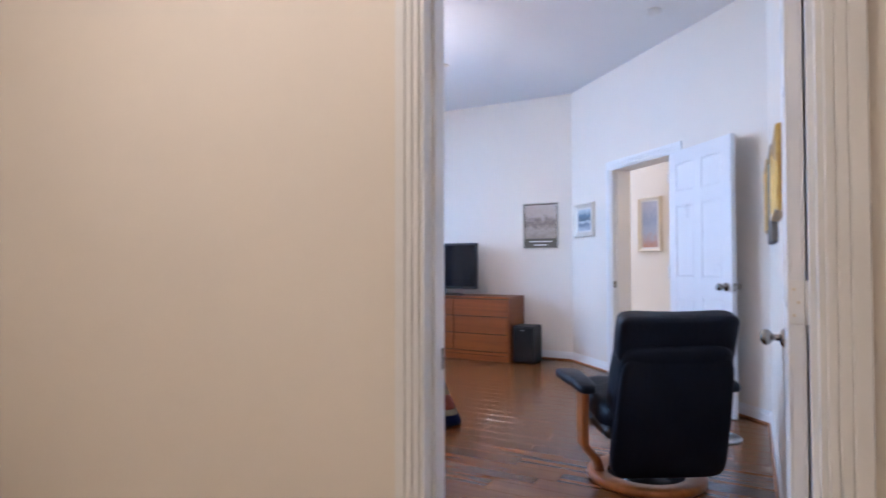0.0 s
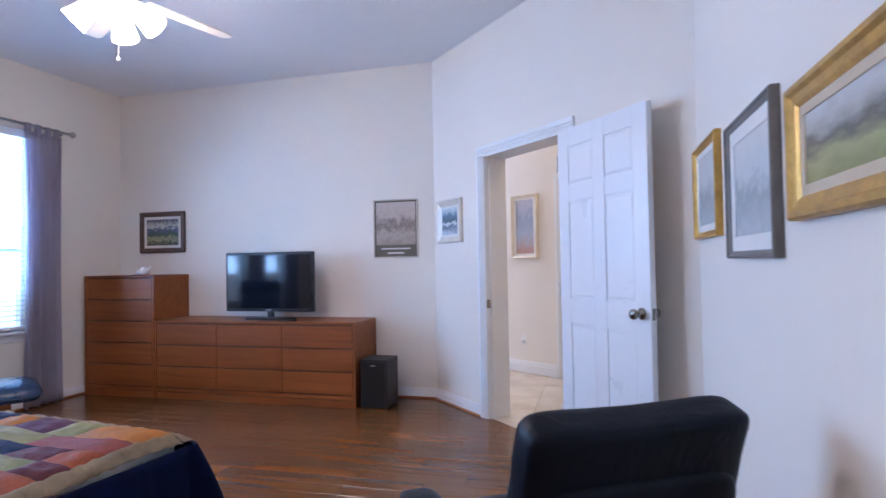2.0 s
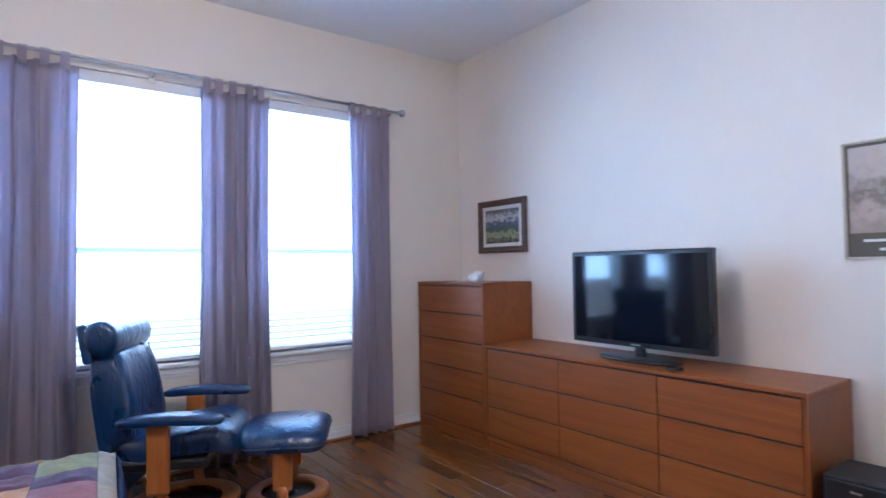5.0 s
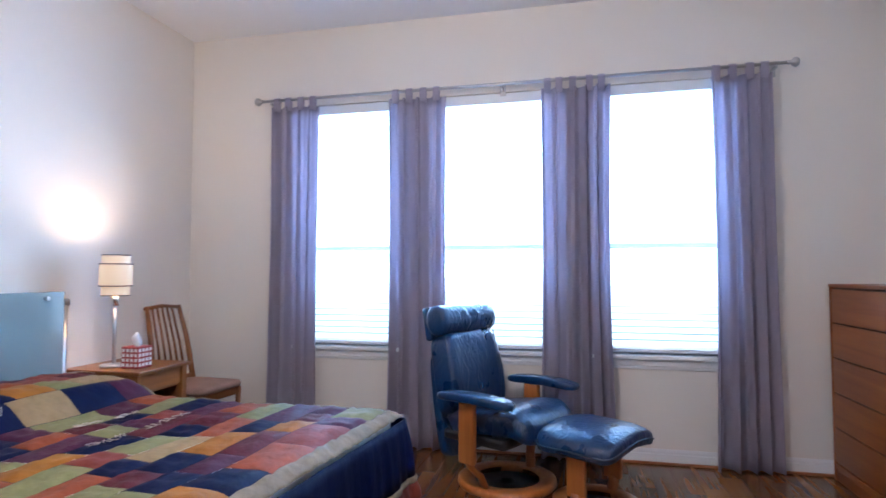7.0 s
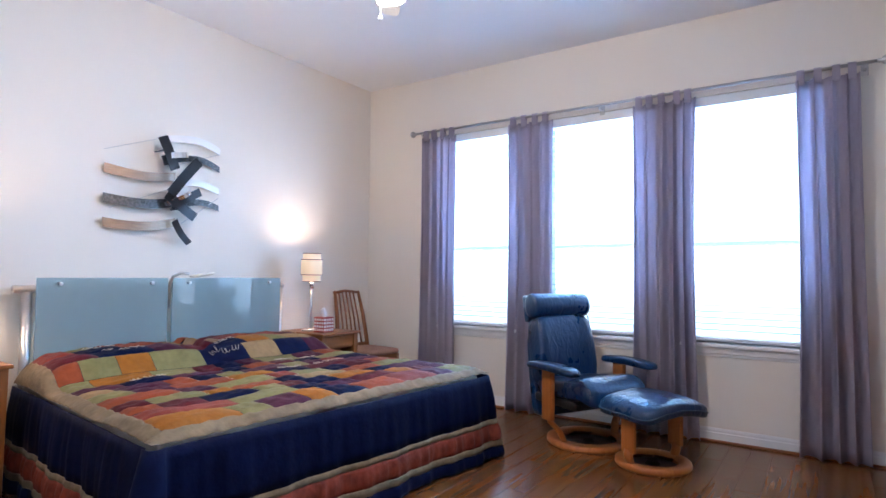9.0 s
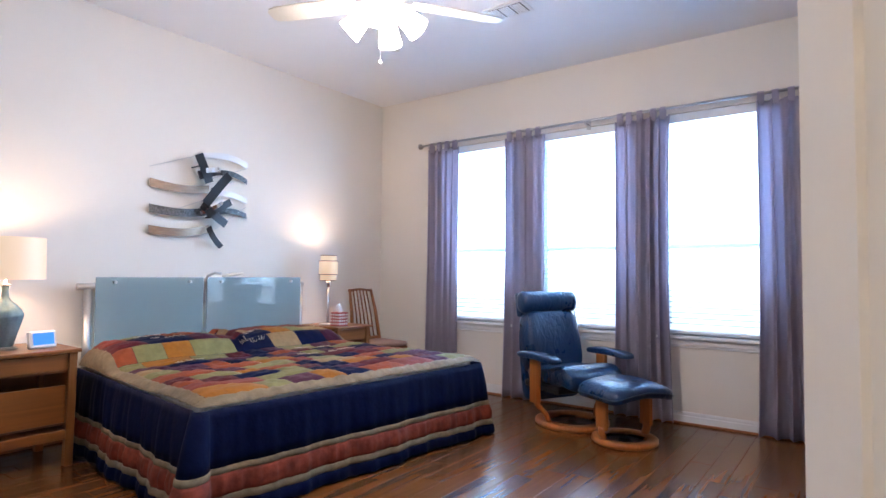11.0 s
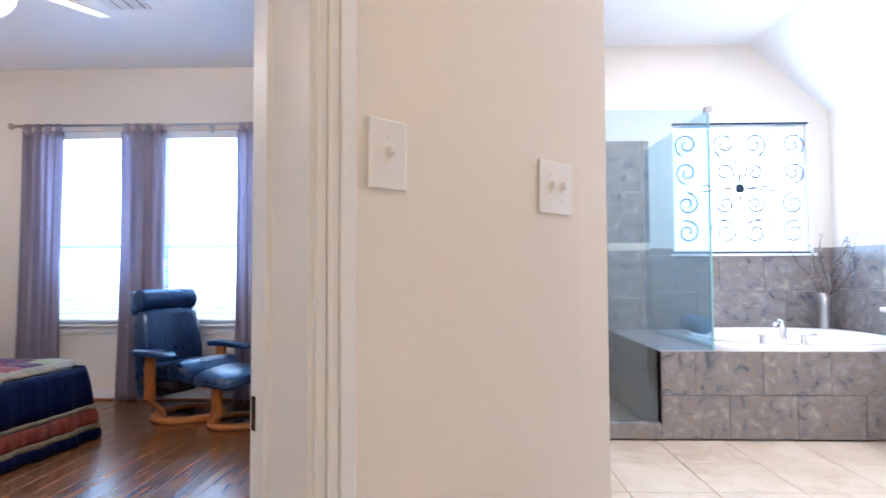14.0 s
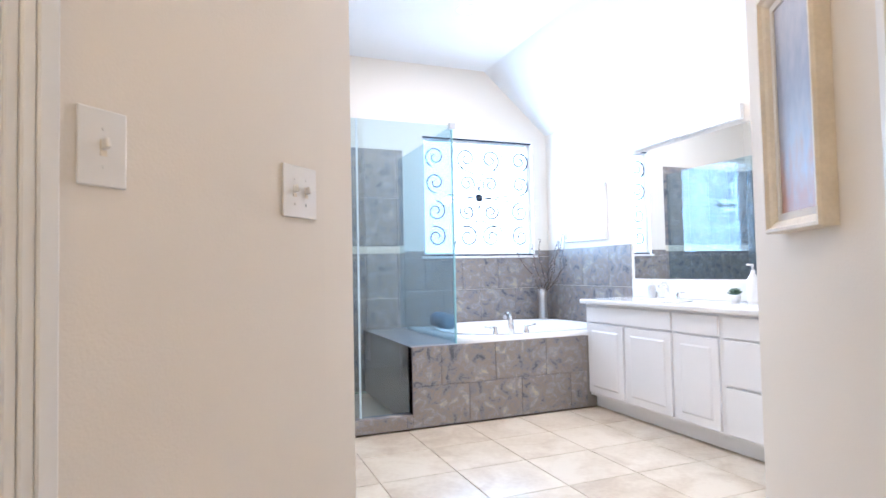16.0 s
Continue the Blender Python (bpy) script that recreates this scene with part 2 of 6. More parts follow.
LEATHER = leather("blue_leather", (0.001, 0.026, 0.092), 0.29, 0.3, 0.36, 0.55)
LEATHERK = leather("black_leather", (0.0035, 0.0055, 0.013), 0.45, 0.0, 0.12, 0.16)
PIPING = surface("leather_piping", (0.02, 0.05, 0.09), 0.45, bump=0.1)
CURTAIN = surface("curtain_cloth", (0.50, 0.455, 0.53), 0.9, var=0.1, scale=9, fine=220, bump=0.3, stretch=(1, 1, 0.15), spread=0.5)
LINING = surface("curtain_lining", (0.75, 0.75, 0.76), 0.9, var=0.05, bump=0.2, spread=0.4)
STEEL = surface("brushed_steel", (0.55, 0.54, 0.53), 0.32, 1.0, var=0.08, fine=200, bump=0.1)
NICKEL = surface("satin_nickel", (0.30, 0.28, 0.25), 0.25, 1.0, var=0.06, bump=0.02)
CHROME = surface("chrome", (0.8, 0.8, 0.82), 0.08, 1.0, var=0.02, bump=0)
DARKM = surface("dark_metal", (0.03, 0.03, 0.033), 0.35, 0.7, var=0.2, bump=0.1)
BRONZE = surface("bronze_sheet", (0.31, 0.225, 0.165), 0.4, 0.9, var=0.25, scale=12, fine=180, bump=0.2, stretch=(1, 6, 6))
PLASTIC = surface("white_plastic", (0.80, 0.79, 0.77), 0.3, var=0.01, bump=0)
BLACK = surface("black_plastic", (0.012, 0.012, 0.013), 0.3, var=0.15, bump=0.05)
BLACKV = surface("black_vinyl_wood", (0.014, 0.013, 0.013), 0.5, var=0.25, fine=120, bump=0.25)
SCREEN = surface("screen_glass", (0.004, 0.006, 0.011), 0.03, var=0.1, bump=0, spec=0.7)
# White slats; backlit dimness and daylight's blue are put into the colour.
BACKLIT_BLIND = surface("backlit_blind_slat", (0.50, 0.62, 0.70), 0.5, var=0.02, bump=0, spread=0.1)
VINYL = surface("window_vinyl", (0.78, 0.79, 0.80), 0.35, var=0.02, bump=0.03)
GOLD = surface("gilt_frame", (0.52, 0.31, 0.07), 0.38, 0.55, var=0.3, scale=14, fine=90, bump=0.5)
FRAMEW = surface("cream_frame", (0.74, 0.67, 0.55), 0.5, var=0.12, scale=10, bump=0.2)
FRAMEG = surface("grey_frame", (0.17, 0.155, 0.14), 0.5, var=0.2, scale=14, bump=0.3)
FRAMED = surface("dark_wood_frame", (0.09, 0.05, 0.035), 0.4, var=0.3, scale=14, bump=0.3)
FRAMES = surface("silver_frame", (0.68, 0.63, 0.54), 0.3, 0.35, var=0.1, bump=0.05)
MATW = surface("mat_board", (0.74, 0.72, 0.68), 0.85, var=0.03, bump=0.1)
MATC = surface("linen_liner", (0.60, 0.50, 0.36), 0.85, var=0.08, fine=240, bump=0.3)
FROST = clear_glass("frosted_glass", (0.70, 0.86, 0.90), (0.46, 0.58, 0.62), 0.42, 0.12)
WHITEC = surface("white_enamel", (0.82, 0.82, 0.81), 0.12, var=0.01, bump=0, coat=0.4)
CAB = surface("cabinet_paint", (0.80, 0.80, 0.81), 0.35, var=0.015, bump=0.04)
TILEW = stone("slate_tile", [(0.085, 0.09, 0.11), (0.22, 0.22, 0.245), (0.27, 0.225, 0.185), (0.27, 0.275, 0.305), (0.44, 0.375, 0.29)], 11.0, 0.3, 0.12)
TILEF = stone("beige_floor_tile", [(0.50, 0.40, 0.29), (0.60, 0.51, 0.39), (0.68, 0.60, 0.48)], 3.5, 0.28, 0.5)
GROUT = surface("grout", (0.52, 0.44, 0.35), 0.9, var=0.1, bump=0.3)
GROUTD = surface("dark_grout", (0.23, 0.215, 0.20), 0.9, var=0.1, bump=0.3)
IRON = surface("wrought_iron", (0.02, 0.035, 0.06), 0.5, 0.5, var=0.2, bump=0.2)
SHADE = glow("lamp_shade", (1.0, 0.66, 0.34), SHADE_GLOW, (0.62, 0.53, 0.40))
BULB = glow("fan_lamp_glass", (1.0, 0.88, 0.72), FAN_GLOW)
BULBW = glow("vanity_bulb", (1.0, 0.93, 0.85), 6.0)
BLADE = surface("fan_blade", (0.78, 0.72, 0.60), 0.4, var=0.06, scale=5, fine=60, bump=0.1, stretch=(0.2, 2, 2))
TEALG = surface("teal_glass", (0.12, 0.19, 0.215), 0.05, var=0.25, scale=3, bump=0, coat=0.6)
WICKER = surface("seat_fabric", (0.30, 0.17, 0.12), 0.9, var=0.2, fine=200, bump=0.5)
TISSUE = surface("tissue_paper", (0.85, 0.85, 0.84), 0.9, var=0.03, bump=0.2)


GLASS = clear_glass("window_glass")
SHOWERG = clear_glass("shower_glass", (0.80, 0.90, 0.95))
MIRROR = surface("mirror_silver", (0.9, 0.92, 0.92), 0.01, 1.0, var=0.0, bump=0)
MIRROR.node_tree.nodes["Principled BSDF"].inputs["Roughness"].links and MIRROR.node_tree.links.remove(MIRROR.node_tree.nodes["Principled BSDF"].inputs["Roughness"].links[0])
MIRROR.node_tree.nodes["Principled BSDF"].inputs["Roughness"].default_value = 0.0

# ---- building helpers ----


def mesh_of(name, bm, mat, smooth=False):
    me = bpy.data.meshes.new(name)
    bmesh.ops.recalc_face_normals(bm, faces=bm.faces)
    if smooth:
        for f in bm.faces:
            f.smooth = True
    bm.to_mesh(me)
    bm.free()
    me.materials.append(mat)
    return me


def part(name, bm, mat, parent=None, label="", smooth=False):
    ob = new(name, mesh_of(name, bm, mat, smooth))
    if parent:
        ob.parent = parent
    if label:
        ob["label"] = label
    return ob


def thing(name, m, label, category, group="", kind=""):
    ob = new(name)
    ob.empty_display_size = 0.1
    ob.matrix_world = m
    return tagged(ob, label, category, group, kind)


def setting(name, bm, mat, label, category="wall"):
    return tagged(part(name, bm, mat), label, category, kind="structure")


def box(x0, x1, y0, y1, z0, z1, bevel=0.0, bm=None, m=None, seg=1):
    bm = bm or bmesh.new()
    r = bmesh.ops.create_cube(bm, size=1)
    vs = r["verts"]
    bmesh.ops.scale(bm, vec=(x1 - x0, y1 - y0, z1 - z0), verts=vs)
    bmesh.ops.translate(bm, vec=((x0 + x1) / 2, (y0 + y1) / 2, (z0 + z1) / 2), verts=vs)
    if bevel:
        es = list({e for v in vs for e in v.link_edges})
        g = bmesh.ops.bevel(bm, geom=es, offset=bevel, segments=seg, affect="EDGES", profile=0.5)
        vs = list({v for f in g["faces"] for v in f.verts} | {v for v in vs if v.is_valid})
    if m is not None:
        bmesh.ops.transform(bm, matrix=m, verts=vs)
    return bm


def prism(points, z0, z1, bm=None):
    """An upright prism over a plan polygon."""
    bm = bm or bmesh.new()
    lo = [bm.verts.new((x, y, z0)) for x, y in points]
    hi = [bm.verts.new((x, y, z1)) for x, y in points]
    bm.faces.new(lo[::-1])
    bm.faces.new(hi)
    for i in range(len(points)):
        j = (i + 1) % len(points)
        bm.faces.new((lo[i], lo[j], hi[j], hi[i]))
    return bm


def lathe(profile, steps=24, bm=None, m=None, close=True):
    """A turned shape from (radius, height) pairs, round z."""
    bm = bm or bmesh.new()
    rings = []
    for r, z in profile:
        ring = [bm.verts.new((r * math.cos(2 * math.pi * i / steps), r * math.sin(2 * math.pi * i / steps), z)) for i in range(steps)]
        rings.append(ring)
    for a, c in zip(rings, rings[1:]):
        for i in range(steps):
            j = (i + 1) % steps
            bm.faces.new((a[i], a[j], c[j], c[i]))
    if close:
        bm.faces.new(rings[0][::-1])
        bm.faces.new(rings[-1])
    if m is not None:
        bmesh.ops.transform(bm, matrix=m, verts=[v for r in rings for v in r])
    return bm


def tube(path, radius, steps=8, bm=None, flat=1.0):
    """A round bar along a path of points; flat squashes it."""
    bm = bm or bmesh.new()
    pts = [Vector(p) for p in path]
    rings = []
    side = None
    for i, p in enumerate(pts):
        d = (pts[min(i + 1, len(pts) - 1)] - pts[max(i - 1, 0)]).normalized()
        up = Vector((0, 0, 1)) if abs(d.z) < 0.95 else Vector((1, 0, 0))
        a = d.cross(up).normalized()
        if side is not None and a.dot(side) < 0:
            a = -a
        side = a
        c = d.cross(a).normalized()
        r = radius[i] if isinstance(radius, (list, tuple)) else radius
        rings.append([bm.verts.new(p + a * r * math.cos(2 * math.pi * k / steps) + c * r * flat * math.sin(2 * math.pi * k / steps)) for k in range(steps)])
    for a, c in zip(rings, rings[1:]):
        for k in range(steps):
            j = (k + 1) % steps
            bm.faces.new((a[k], a[j], c[j], c[k]))
    bm.faces.new(rings[0][::-1])
    bm.faces.new(rings[-1])
    return bm


def puff(sx, sy, sz, e=0.35, f=0.35, nu=28, nv=14, m=None, bm=None, shape=None):
    """A stuffed pad: a rounded block of full size sx, sy, sz. e, f: 1 is a ball, towards 0 a block."""
    bm = bm or bmesh.new()

    def pw(v, p):
        return math.copysign(abs(v) ** p, v)
    rows = []
    for i in range(nv + 1):
        a = -math.pi / 2 + math.pi * i / nv
        row = []
        for k in range(nu):
            b = 2 * math.pi * k / nu
            p = Vector((sx / 2 * pw(math.cos(a), e) * pw(math.cos(b), f), sy / 2 * pw(math.cos(a), e) * pw(math.sin(b), f), sz / 2 * pw(math.sin(a), e)))
            if shape:
                p = shape(p)
            row.append(bm.verts.new(m @ p if m is not None else p))
        rows.append(row)
    for a, c in zip(rows, rows[1:]):
        for k in range(nu):
            j = (k + 1) % nu
            bm.faces.new((a[k], a[j], c[j], c[k]))
    bmesh.ops.remove_doubles(bm, verts=rows[0] + rows[-1], dist=1e-5)
    return bm

# ---- the setting ----
CH = 3.05            # bedroom ceiling
S1, S2 = 5.38, 5.674   # diagonal lines x + y: bedroom face, hall face
YD, YH, XR = 6.90, 2.0, 0.385    # dresser wall, headboard wall, right wall
AX = S1 - YD                     # corner of dresser wall and diagonal
DIAG = Matrix.Translation((AX, YD, 0)) @ Matrix.Rotation(radians(-45), 4, "Z")   # x along the diagonal, y into the hall
TH = (S2 - S1) / math.sqrt(2)
DL = (XR - AX) * math.sqrt(2)    # length of the diagonal
D0, D1, DH = 0.79, 1.765, 2.06  # doorway along the diagonal
E0, E1 = -0.57, 0.405            # entry doorway in the headboard wall


def wall_with_holes(name, length, height, thick, holes, m, label, mat=PAINT):
    """A wall along local x, front at y 0, back at y thick; holes: (x0, x1, z0, z1)."""
    bm = bmesh.new()
    xs = sorted({0, length, *[h[0] for h in holes], *[h[1] for h in holes]})
    for a, c in zip(xs, xs[1:]):
        cut = sorted([(h[2], h[3]) for h in holes if h[0] <= a + 1e-6 and h[1] >= c - 1e-6])
        z = 0
        for z0, z1 in cut + [(height, height)]:
            if z0 - z > 1e-4:
                box(a, c, 0, thick, z, z0, bm=bm)
            z = z1
    bmesh.ops.remove_doubles(bm, verts=bm.verts, dist=1e-4)
    ob = setting(name, bm, mat, label)
    ob.matrix_world = m
    return ob


# bedroom
wall_with_holes("wall_window", 5.3, CH, 0.16, [(wy - WIN_W / 2 - 1.8, wy + WIN_W / 2 - 1.8, WIN_Z0, WIN_Z1) for wy in WINDOWS],
                Matrix.Translation((WIN_X, 1.8, 0)) @ Matrix.Rotation(radians(90), 4, "Z"), "warm white painted plaster wall with three windows")
setting("wall_dresser", box(WIN_X, AX, YD, YD + 0.2, 0, CH), PAINT, "warm white painted plaster wall behind the dressers")
wall_with_holes("wall_diagonal", DL, CH, TH, [(D0, D1, 0, DH)], DIAG, "diagonal warm white wall with a doorway to the hall")
setting("wall_right", box(XR, XR + 0.12, YH, S1 - XR, 0, CH), PAINT, "warm white painted wall hung with framed pictures")
wall_with_holes("wall_headboard", XR + 0.12 - WIN_X, CH, 0.12, [(E0 - WIN_X, E1 - WIN_X, 0, DH)],
                Matrix.Translation((WIN_X, YH - 0.12, 0)), "warm white painted wall behind the bed")
setting("ceiling_bedroom", prism([(WIN_X - 0.16, YH - 0.12), (XR + 0.12, YH - 0.12), (XR + 0.12, S1 - XR), (AX + 0.1, YD + 0.12), (WIN_X - 0.16, YD + 0.12)], CH, CH + 0.1), CEIL, "smooth white painted bedroom ceiling", "ceiling")
# small lobby where the walk begins
setting("wall_lobby_left", box(-3.4, -3.28, -0.6, YH - 0.12, 0, CH), PAINT, "cream painted lobby wall")
setting("wall_lobby_right", box(1.3, 1.42, -0.6, YH - 0.12, 0, CH), PAINT, "cream painted lobby wall")
setting("wall_lobby_back", box(-3.4, 1.42, -0.72, -0.6, 0, CH), PAINT, "cream painted lobby wall")
setting("wall_lobby_front", box(XR + 0.12, 1.3, YH - 0.12, YH, 0, CH), PAINT, "cream painted lobby wall")
setting("ceiling_lobby", box(-3.4, 1.42, -0.72, YH - 0.12, CH, CH + 0.1), CEIL, "white painted lobby ceiling", "ceiling")
setting("floor_lobby", box(-3.28, 1.3, -0.6, YH - 0.12, -0.1, -0.004), TILEF, "beige tile lobby floor", "floor")
# hall and bathroom
HX, HY, HT = -1.20, 8.45, -33.0   # where the far hall wall begins, and its turn
HS = math.tan(radians(HT))
BX, BY0, BY1, BH = -5.33, 7.15, 10.24, 3.32
BATHSLOPE, BATHLOW = 9.49, 2.62
e2 = (S2 - BY0)
setting("wall_hall_corner", prism([(AX - 0.05, BY0 - 0.003), (AX - 0.05, YD + 0.05), (AX, YD + 0.002), (AX + TH * 0.7071, YD + TH * 0.7071), (e2, BY0 - 0.003)], 0, BH), PAINT, "cream painted end of the switch wall")
far_y = lambda x: HY + (x - HX) * HS
setting("wall_hall_far", prism([(HX, HY), (2.2, far_y(2.2)), (2.2, far_y(2.2) + 0.12), (HX, HY + 0.12)], 0, BH), PAINT, "cream painted hall wall with a picture and a door")
setting("wall_bath_near", box(HX, HX + 0.12, HY + 0.12, BY1 + 0.12, 0, BH), PAINT, "white painted bathroom wall")
setting("wall_bath_left", box(BX, AX, BY0 - 0.005, BY0, 0, BH), PAINT, "white painted bathroom wall beside the shower")
setting("wall_bath_right", box(BX, HX, BY1, BY1 + 0.12, 0, BH), PAINT, "white painted bathroom wall with the mirror")
BW = (8.76, 10.06, 1.31, 2.57)
wall_with_holes("wall_bath_window", 3.5, BH, 0.16, [(BW[0] - 7.0, BW[1] - 7.0, BW[2], BW[3])],
                Matrix.Translation((BX, 7.0, 0)) @ Matrix.Rotation(radians(90), 4, "Z"), "white painted bathroom wall with a frosted window")
bm = bmesh.new()
vs = [[bm.verts.new((x, y, z)) for x in (BX - 0.1, 2.4)] for y, z in ((5.0, BH), (BATHSLOPE, BH), (BY1 + 0.05, BATHLOW), (BY1 + 0.05, BH + 0.15), (5.0, BH + 0.15))]
for i in range(5):
    j = (i + 1) % 5
    bm.faces.new((vs[i][0], vs[i][1], vs[j][1], vs[j][0]))
for k in range(2):
    bm.faces.new([v[k] for v in vs])
setting("ceiling_bath", bm, CEIL, "white bathroom ceiling sloping down over the vanity", "ceiling")
setting("wall_above_diagonal", box(0, DL, TH - 0.02, TH, CH, BH), PAINT, "cream painted wall above the doorway").matrix_world = DIAG
setting("wall_above_dresser", box(BX, AX, YD + 0.17, YD + 0.2, CH, BH), PAINT, "cream painted upper wall")
setting("wall_hall_end", box(2.2, 2.32, 4.88, far_y(2.2) + 0.12, 0, BH), PAINT, "cream painted end of the hall")
setting("wall_hall_near", box(XR + 0.12, 2.2, 4.88, 5.0, 0, BH), PAINT, "cream painted hall wall beside the bedroom")


def run_trim(name, pts, label, height=0.095, depth=0.014):
    """Baseboard with a stepped top and a wooden shoe mould, in straight runs; the room lies to the left of each run."""
    for a, c in pts:
        a, c = Vector((*a, 0)), Vector((*c, 0))
        d = (c - a)
        m = Matrix.Translation(a) @ Matrix.Rotation(math.atan2(d.y, d.x), 4, "Z")
        bm = bmesh.new()
        prof = [(0, 0), (depth, 0), (depth, height * 0.66), (depth * 0.7, height * 0.72), (depth * 0.7, height * 0.85), (depth * 0.35, height), (0, height)]
        lo = [bm.verts.new((0, y, z)) for y, z in prof]
        hi = [bm.verts.new((d.length, y, z)) for y, z in prof]
        for i in range(len(prof)):
            j = (i + 1) % len(prof)
            bm.faces.new((lo[i], hi[i], hi[j], lo[j]))
        bm.faces.new(lo)
        bm.faces.new(hi[::-1])
        ob = setting(name, bm, TRIM, label, "baseboard")
        ob.matrix_world = m
        if height < 0.1:
            shoe = part("shoe_mould", box(0, d.length, depth, depth + 0.014, 0, 0.018, 0.005), SHOE, ob, "thin brown wooden shoe moulding")


run_trim("baseboard", [((WIN_X, YD), (WIN_X, YH)), ((AX, YD), (WIN_X, YD)), ((WIN_X, YH), (E0 - 0.06, YH)), ((XR, YH + 0.02), (XR, S1 - XR))],
         "white painted baseboard with a stepped top")
dp = lambda u, v=0.0: tuple((DIAG @ Vector((u, v, 0))).xy)
run_trim("baseboard", [(dp(D0 - 0.062), dp(0)), (dp(DL), dp(D1 + 0.062))], "white painted baseboard with a stepped top")
run_trim("baseboard", [((HX + 0.67, far_y(HX + 0.67)), (HX, HY))], "tall white hall baseboard", height=0.13)
run_trim("baseboard", [(dp(0.1, TH), dp(D0 - 0.062, TH))], "tall white hall baseboard", height=0.13)


def casing(name, x0, x1, h, m, label, both=0.12, width=0.075):
    """Door lining, stops and moulded casings round a doorway; local x along the wall, y through it."""
    t = thing(name, m, label, "door frame", kind="structure")
    for x, s in ((x0, 1), (x1, -1)):
        part("jamb", box(min(x, x + s * 0.018), max(x, x + s * 0.018), -0.002, both + 0.002, 0, h), TRIM, t)
        part("stop", box(min(x + s * 0.018, x + s * 0.03), max(x + s * 0.018, x + s * 0.03), 0.045, 0.08, 0, h - 0.018), TRIM, t)
    part("head", box(x0 + 0.018, x1 - 0.018, -0.002, both + 0.002, h - 0.018, h), TRIM, t)
    for y, s in ((0, -1), (both, 1)):
        for x, q in ((x0 + 0.006, -1), (x1 - 0.006, 1)):
            bm = bmesh.new()
            for a, c, dep in ((0, 0.02, 0.011), (0.02, 0.042, 0.016), (0.042, width, 0.02)):
                xa, xb = sorted((x + q * a, x + q * c))
                ya, yb = sorted((y, y + s * dep))
                box(xa, xb, ya, yb, 0, h - 0.006, 0.003, bm=bm)
            part("casing", bm, TRIM, t)
        bm = bmesh.new()
        for a, c, dep in ((0, 0.02, 0.011), (0.02, 0.042, 0.016), (0.042, width, 0.02)):
            ya, yb = sorted((y, y + s * dep))
            box(x0 + 0.006 - width, x1 - 0.006 + width, ya, yb, h - 0.006 + a, h - 0.006 + c, 0.003, bm=bm)
        part("casing", bm, TRIM, t)
    return t


def door_leaf(name, w, h, m, label, knob_x, thick=0.036, knob_z=0.93):
    """A six panel door: local x from the hinge, y through it, from 0 to thick."""
    t = thing(name, m, label, "door", kind="structure")
    bm = bmesh.new()
    st, mid = 0.105, 0.10
    pw = (w - 2 * st - mid) / 2
    rows = [(0.20, 0.83), (0.985, 1.575), (1.68, h - 0.11)]
    cols = [(st, st + pw), (st + pw + mid, w - st)]
    core = box(0, w, 0.007, thick - 0.007, 0, h)
    part("core", core, DOORW, t)
    for y0, y1 in ((0, 0.007), (thick - 0.007, thick)):
        for x0, x1 in ((0, st), (st + pw, st + pw + mid), (w - st, w)):
            part("stile", box(x0, x1, y0, y1, 0, h, 0.0015), DOORW, t)
        zs = [0] + [z for r in rows for z in r] + [h]
        for i in range(0, len(zs), 2):
            for x0, x1 in cols:
                part("rail", box(x0, x1, y0, y1, zs[i], zs[i + 1], 0.0015), DOORW, t)
        for z0, z1 in rows:
            for x0, x1 in cols:
                bm = bmesh.new()
                front = y0 if y0 == 0 else y1
                s = 1 if y0 == 0 else -1
                g = 0.022
                lo = [bm.verts.new((x, front + s * 0.0068, z)) for x, z in ((x0 + 0.008, z0 + 0.008), (x1 - 0.008, z0 + 0.008), (x1 - 0.008, z1 - 0.008), (x0 + 0.008, z1 - 0.008))]
                hi = [bm.verts.new((x, front + s * 0.0015, z)) for x, z in ((x0 + g, z0 + g), (x1 - g, z0 + g), (x1 - g, z1 - g), (x0 + g, z1 - g))]
                bm.faces.new(hi)
                for i in range(4):
                    j = (i + 1) % 4
                    bm.faces.new((lo[i], lo[j], hi[j], hi[i]))
                part("panel", bm, DOORW, t)
    for s, y in ((-1, 0), (1, thick)):
        prof = [(0.032, 0), (0.032, 0.005), (0.024, 0.011), (0.011, 0.016), (0.011, 0.034), (0.021, 0.040), (0.028, 0.052), (0.026, 0.064), (0.015, 0.072), (0.004, 0.073)]
        k = part("door_knob", lathe(prof, 20, m=Matrix.Translation((knob_x, y, knob_z)) @ Matrix.Rotation(radians(90 if s < 0 else -90), 4, "X")), NICKEL, t, "round satin nickel door knob", True)
    part("latch_plate", box(w, w + 0.002, 0.008, thick - 0.008, knob_z - 0.03, knob_z + 0.03), NICKEL, t)
    for z in (0.25, 1.02, h - 0.2):
        hg = part("hinge", box(-0.002, 0.0, 0.002, thick - 0.002, z - 0.05, z + 0.05, 0.0008), PLASTIC, t, "white painted hinge plate")
        part("knuckle", tube([(-0.006, -0.004, z - 0.05), (-0.006, -0.004, z + 0.05)], 0.006, 10), PLASTIC, hg, "", True)
        for q in (-0.03, 0.0, 0.03):
            part("screw", lathe([(0.004, 0), (0.003, 0.0012)], 8, m=Matrix.Translation((-0.002, thick * (0.65 if q else 0.4), z + q)) @ Matrix.Rotation(radians(-90), 4, "Y")), FRAMEW, hg)
    return t


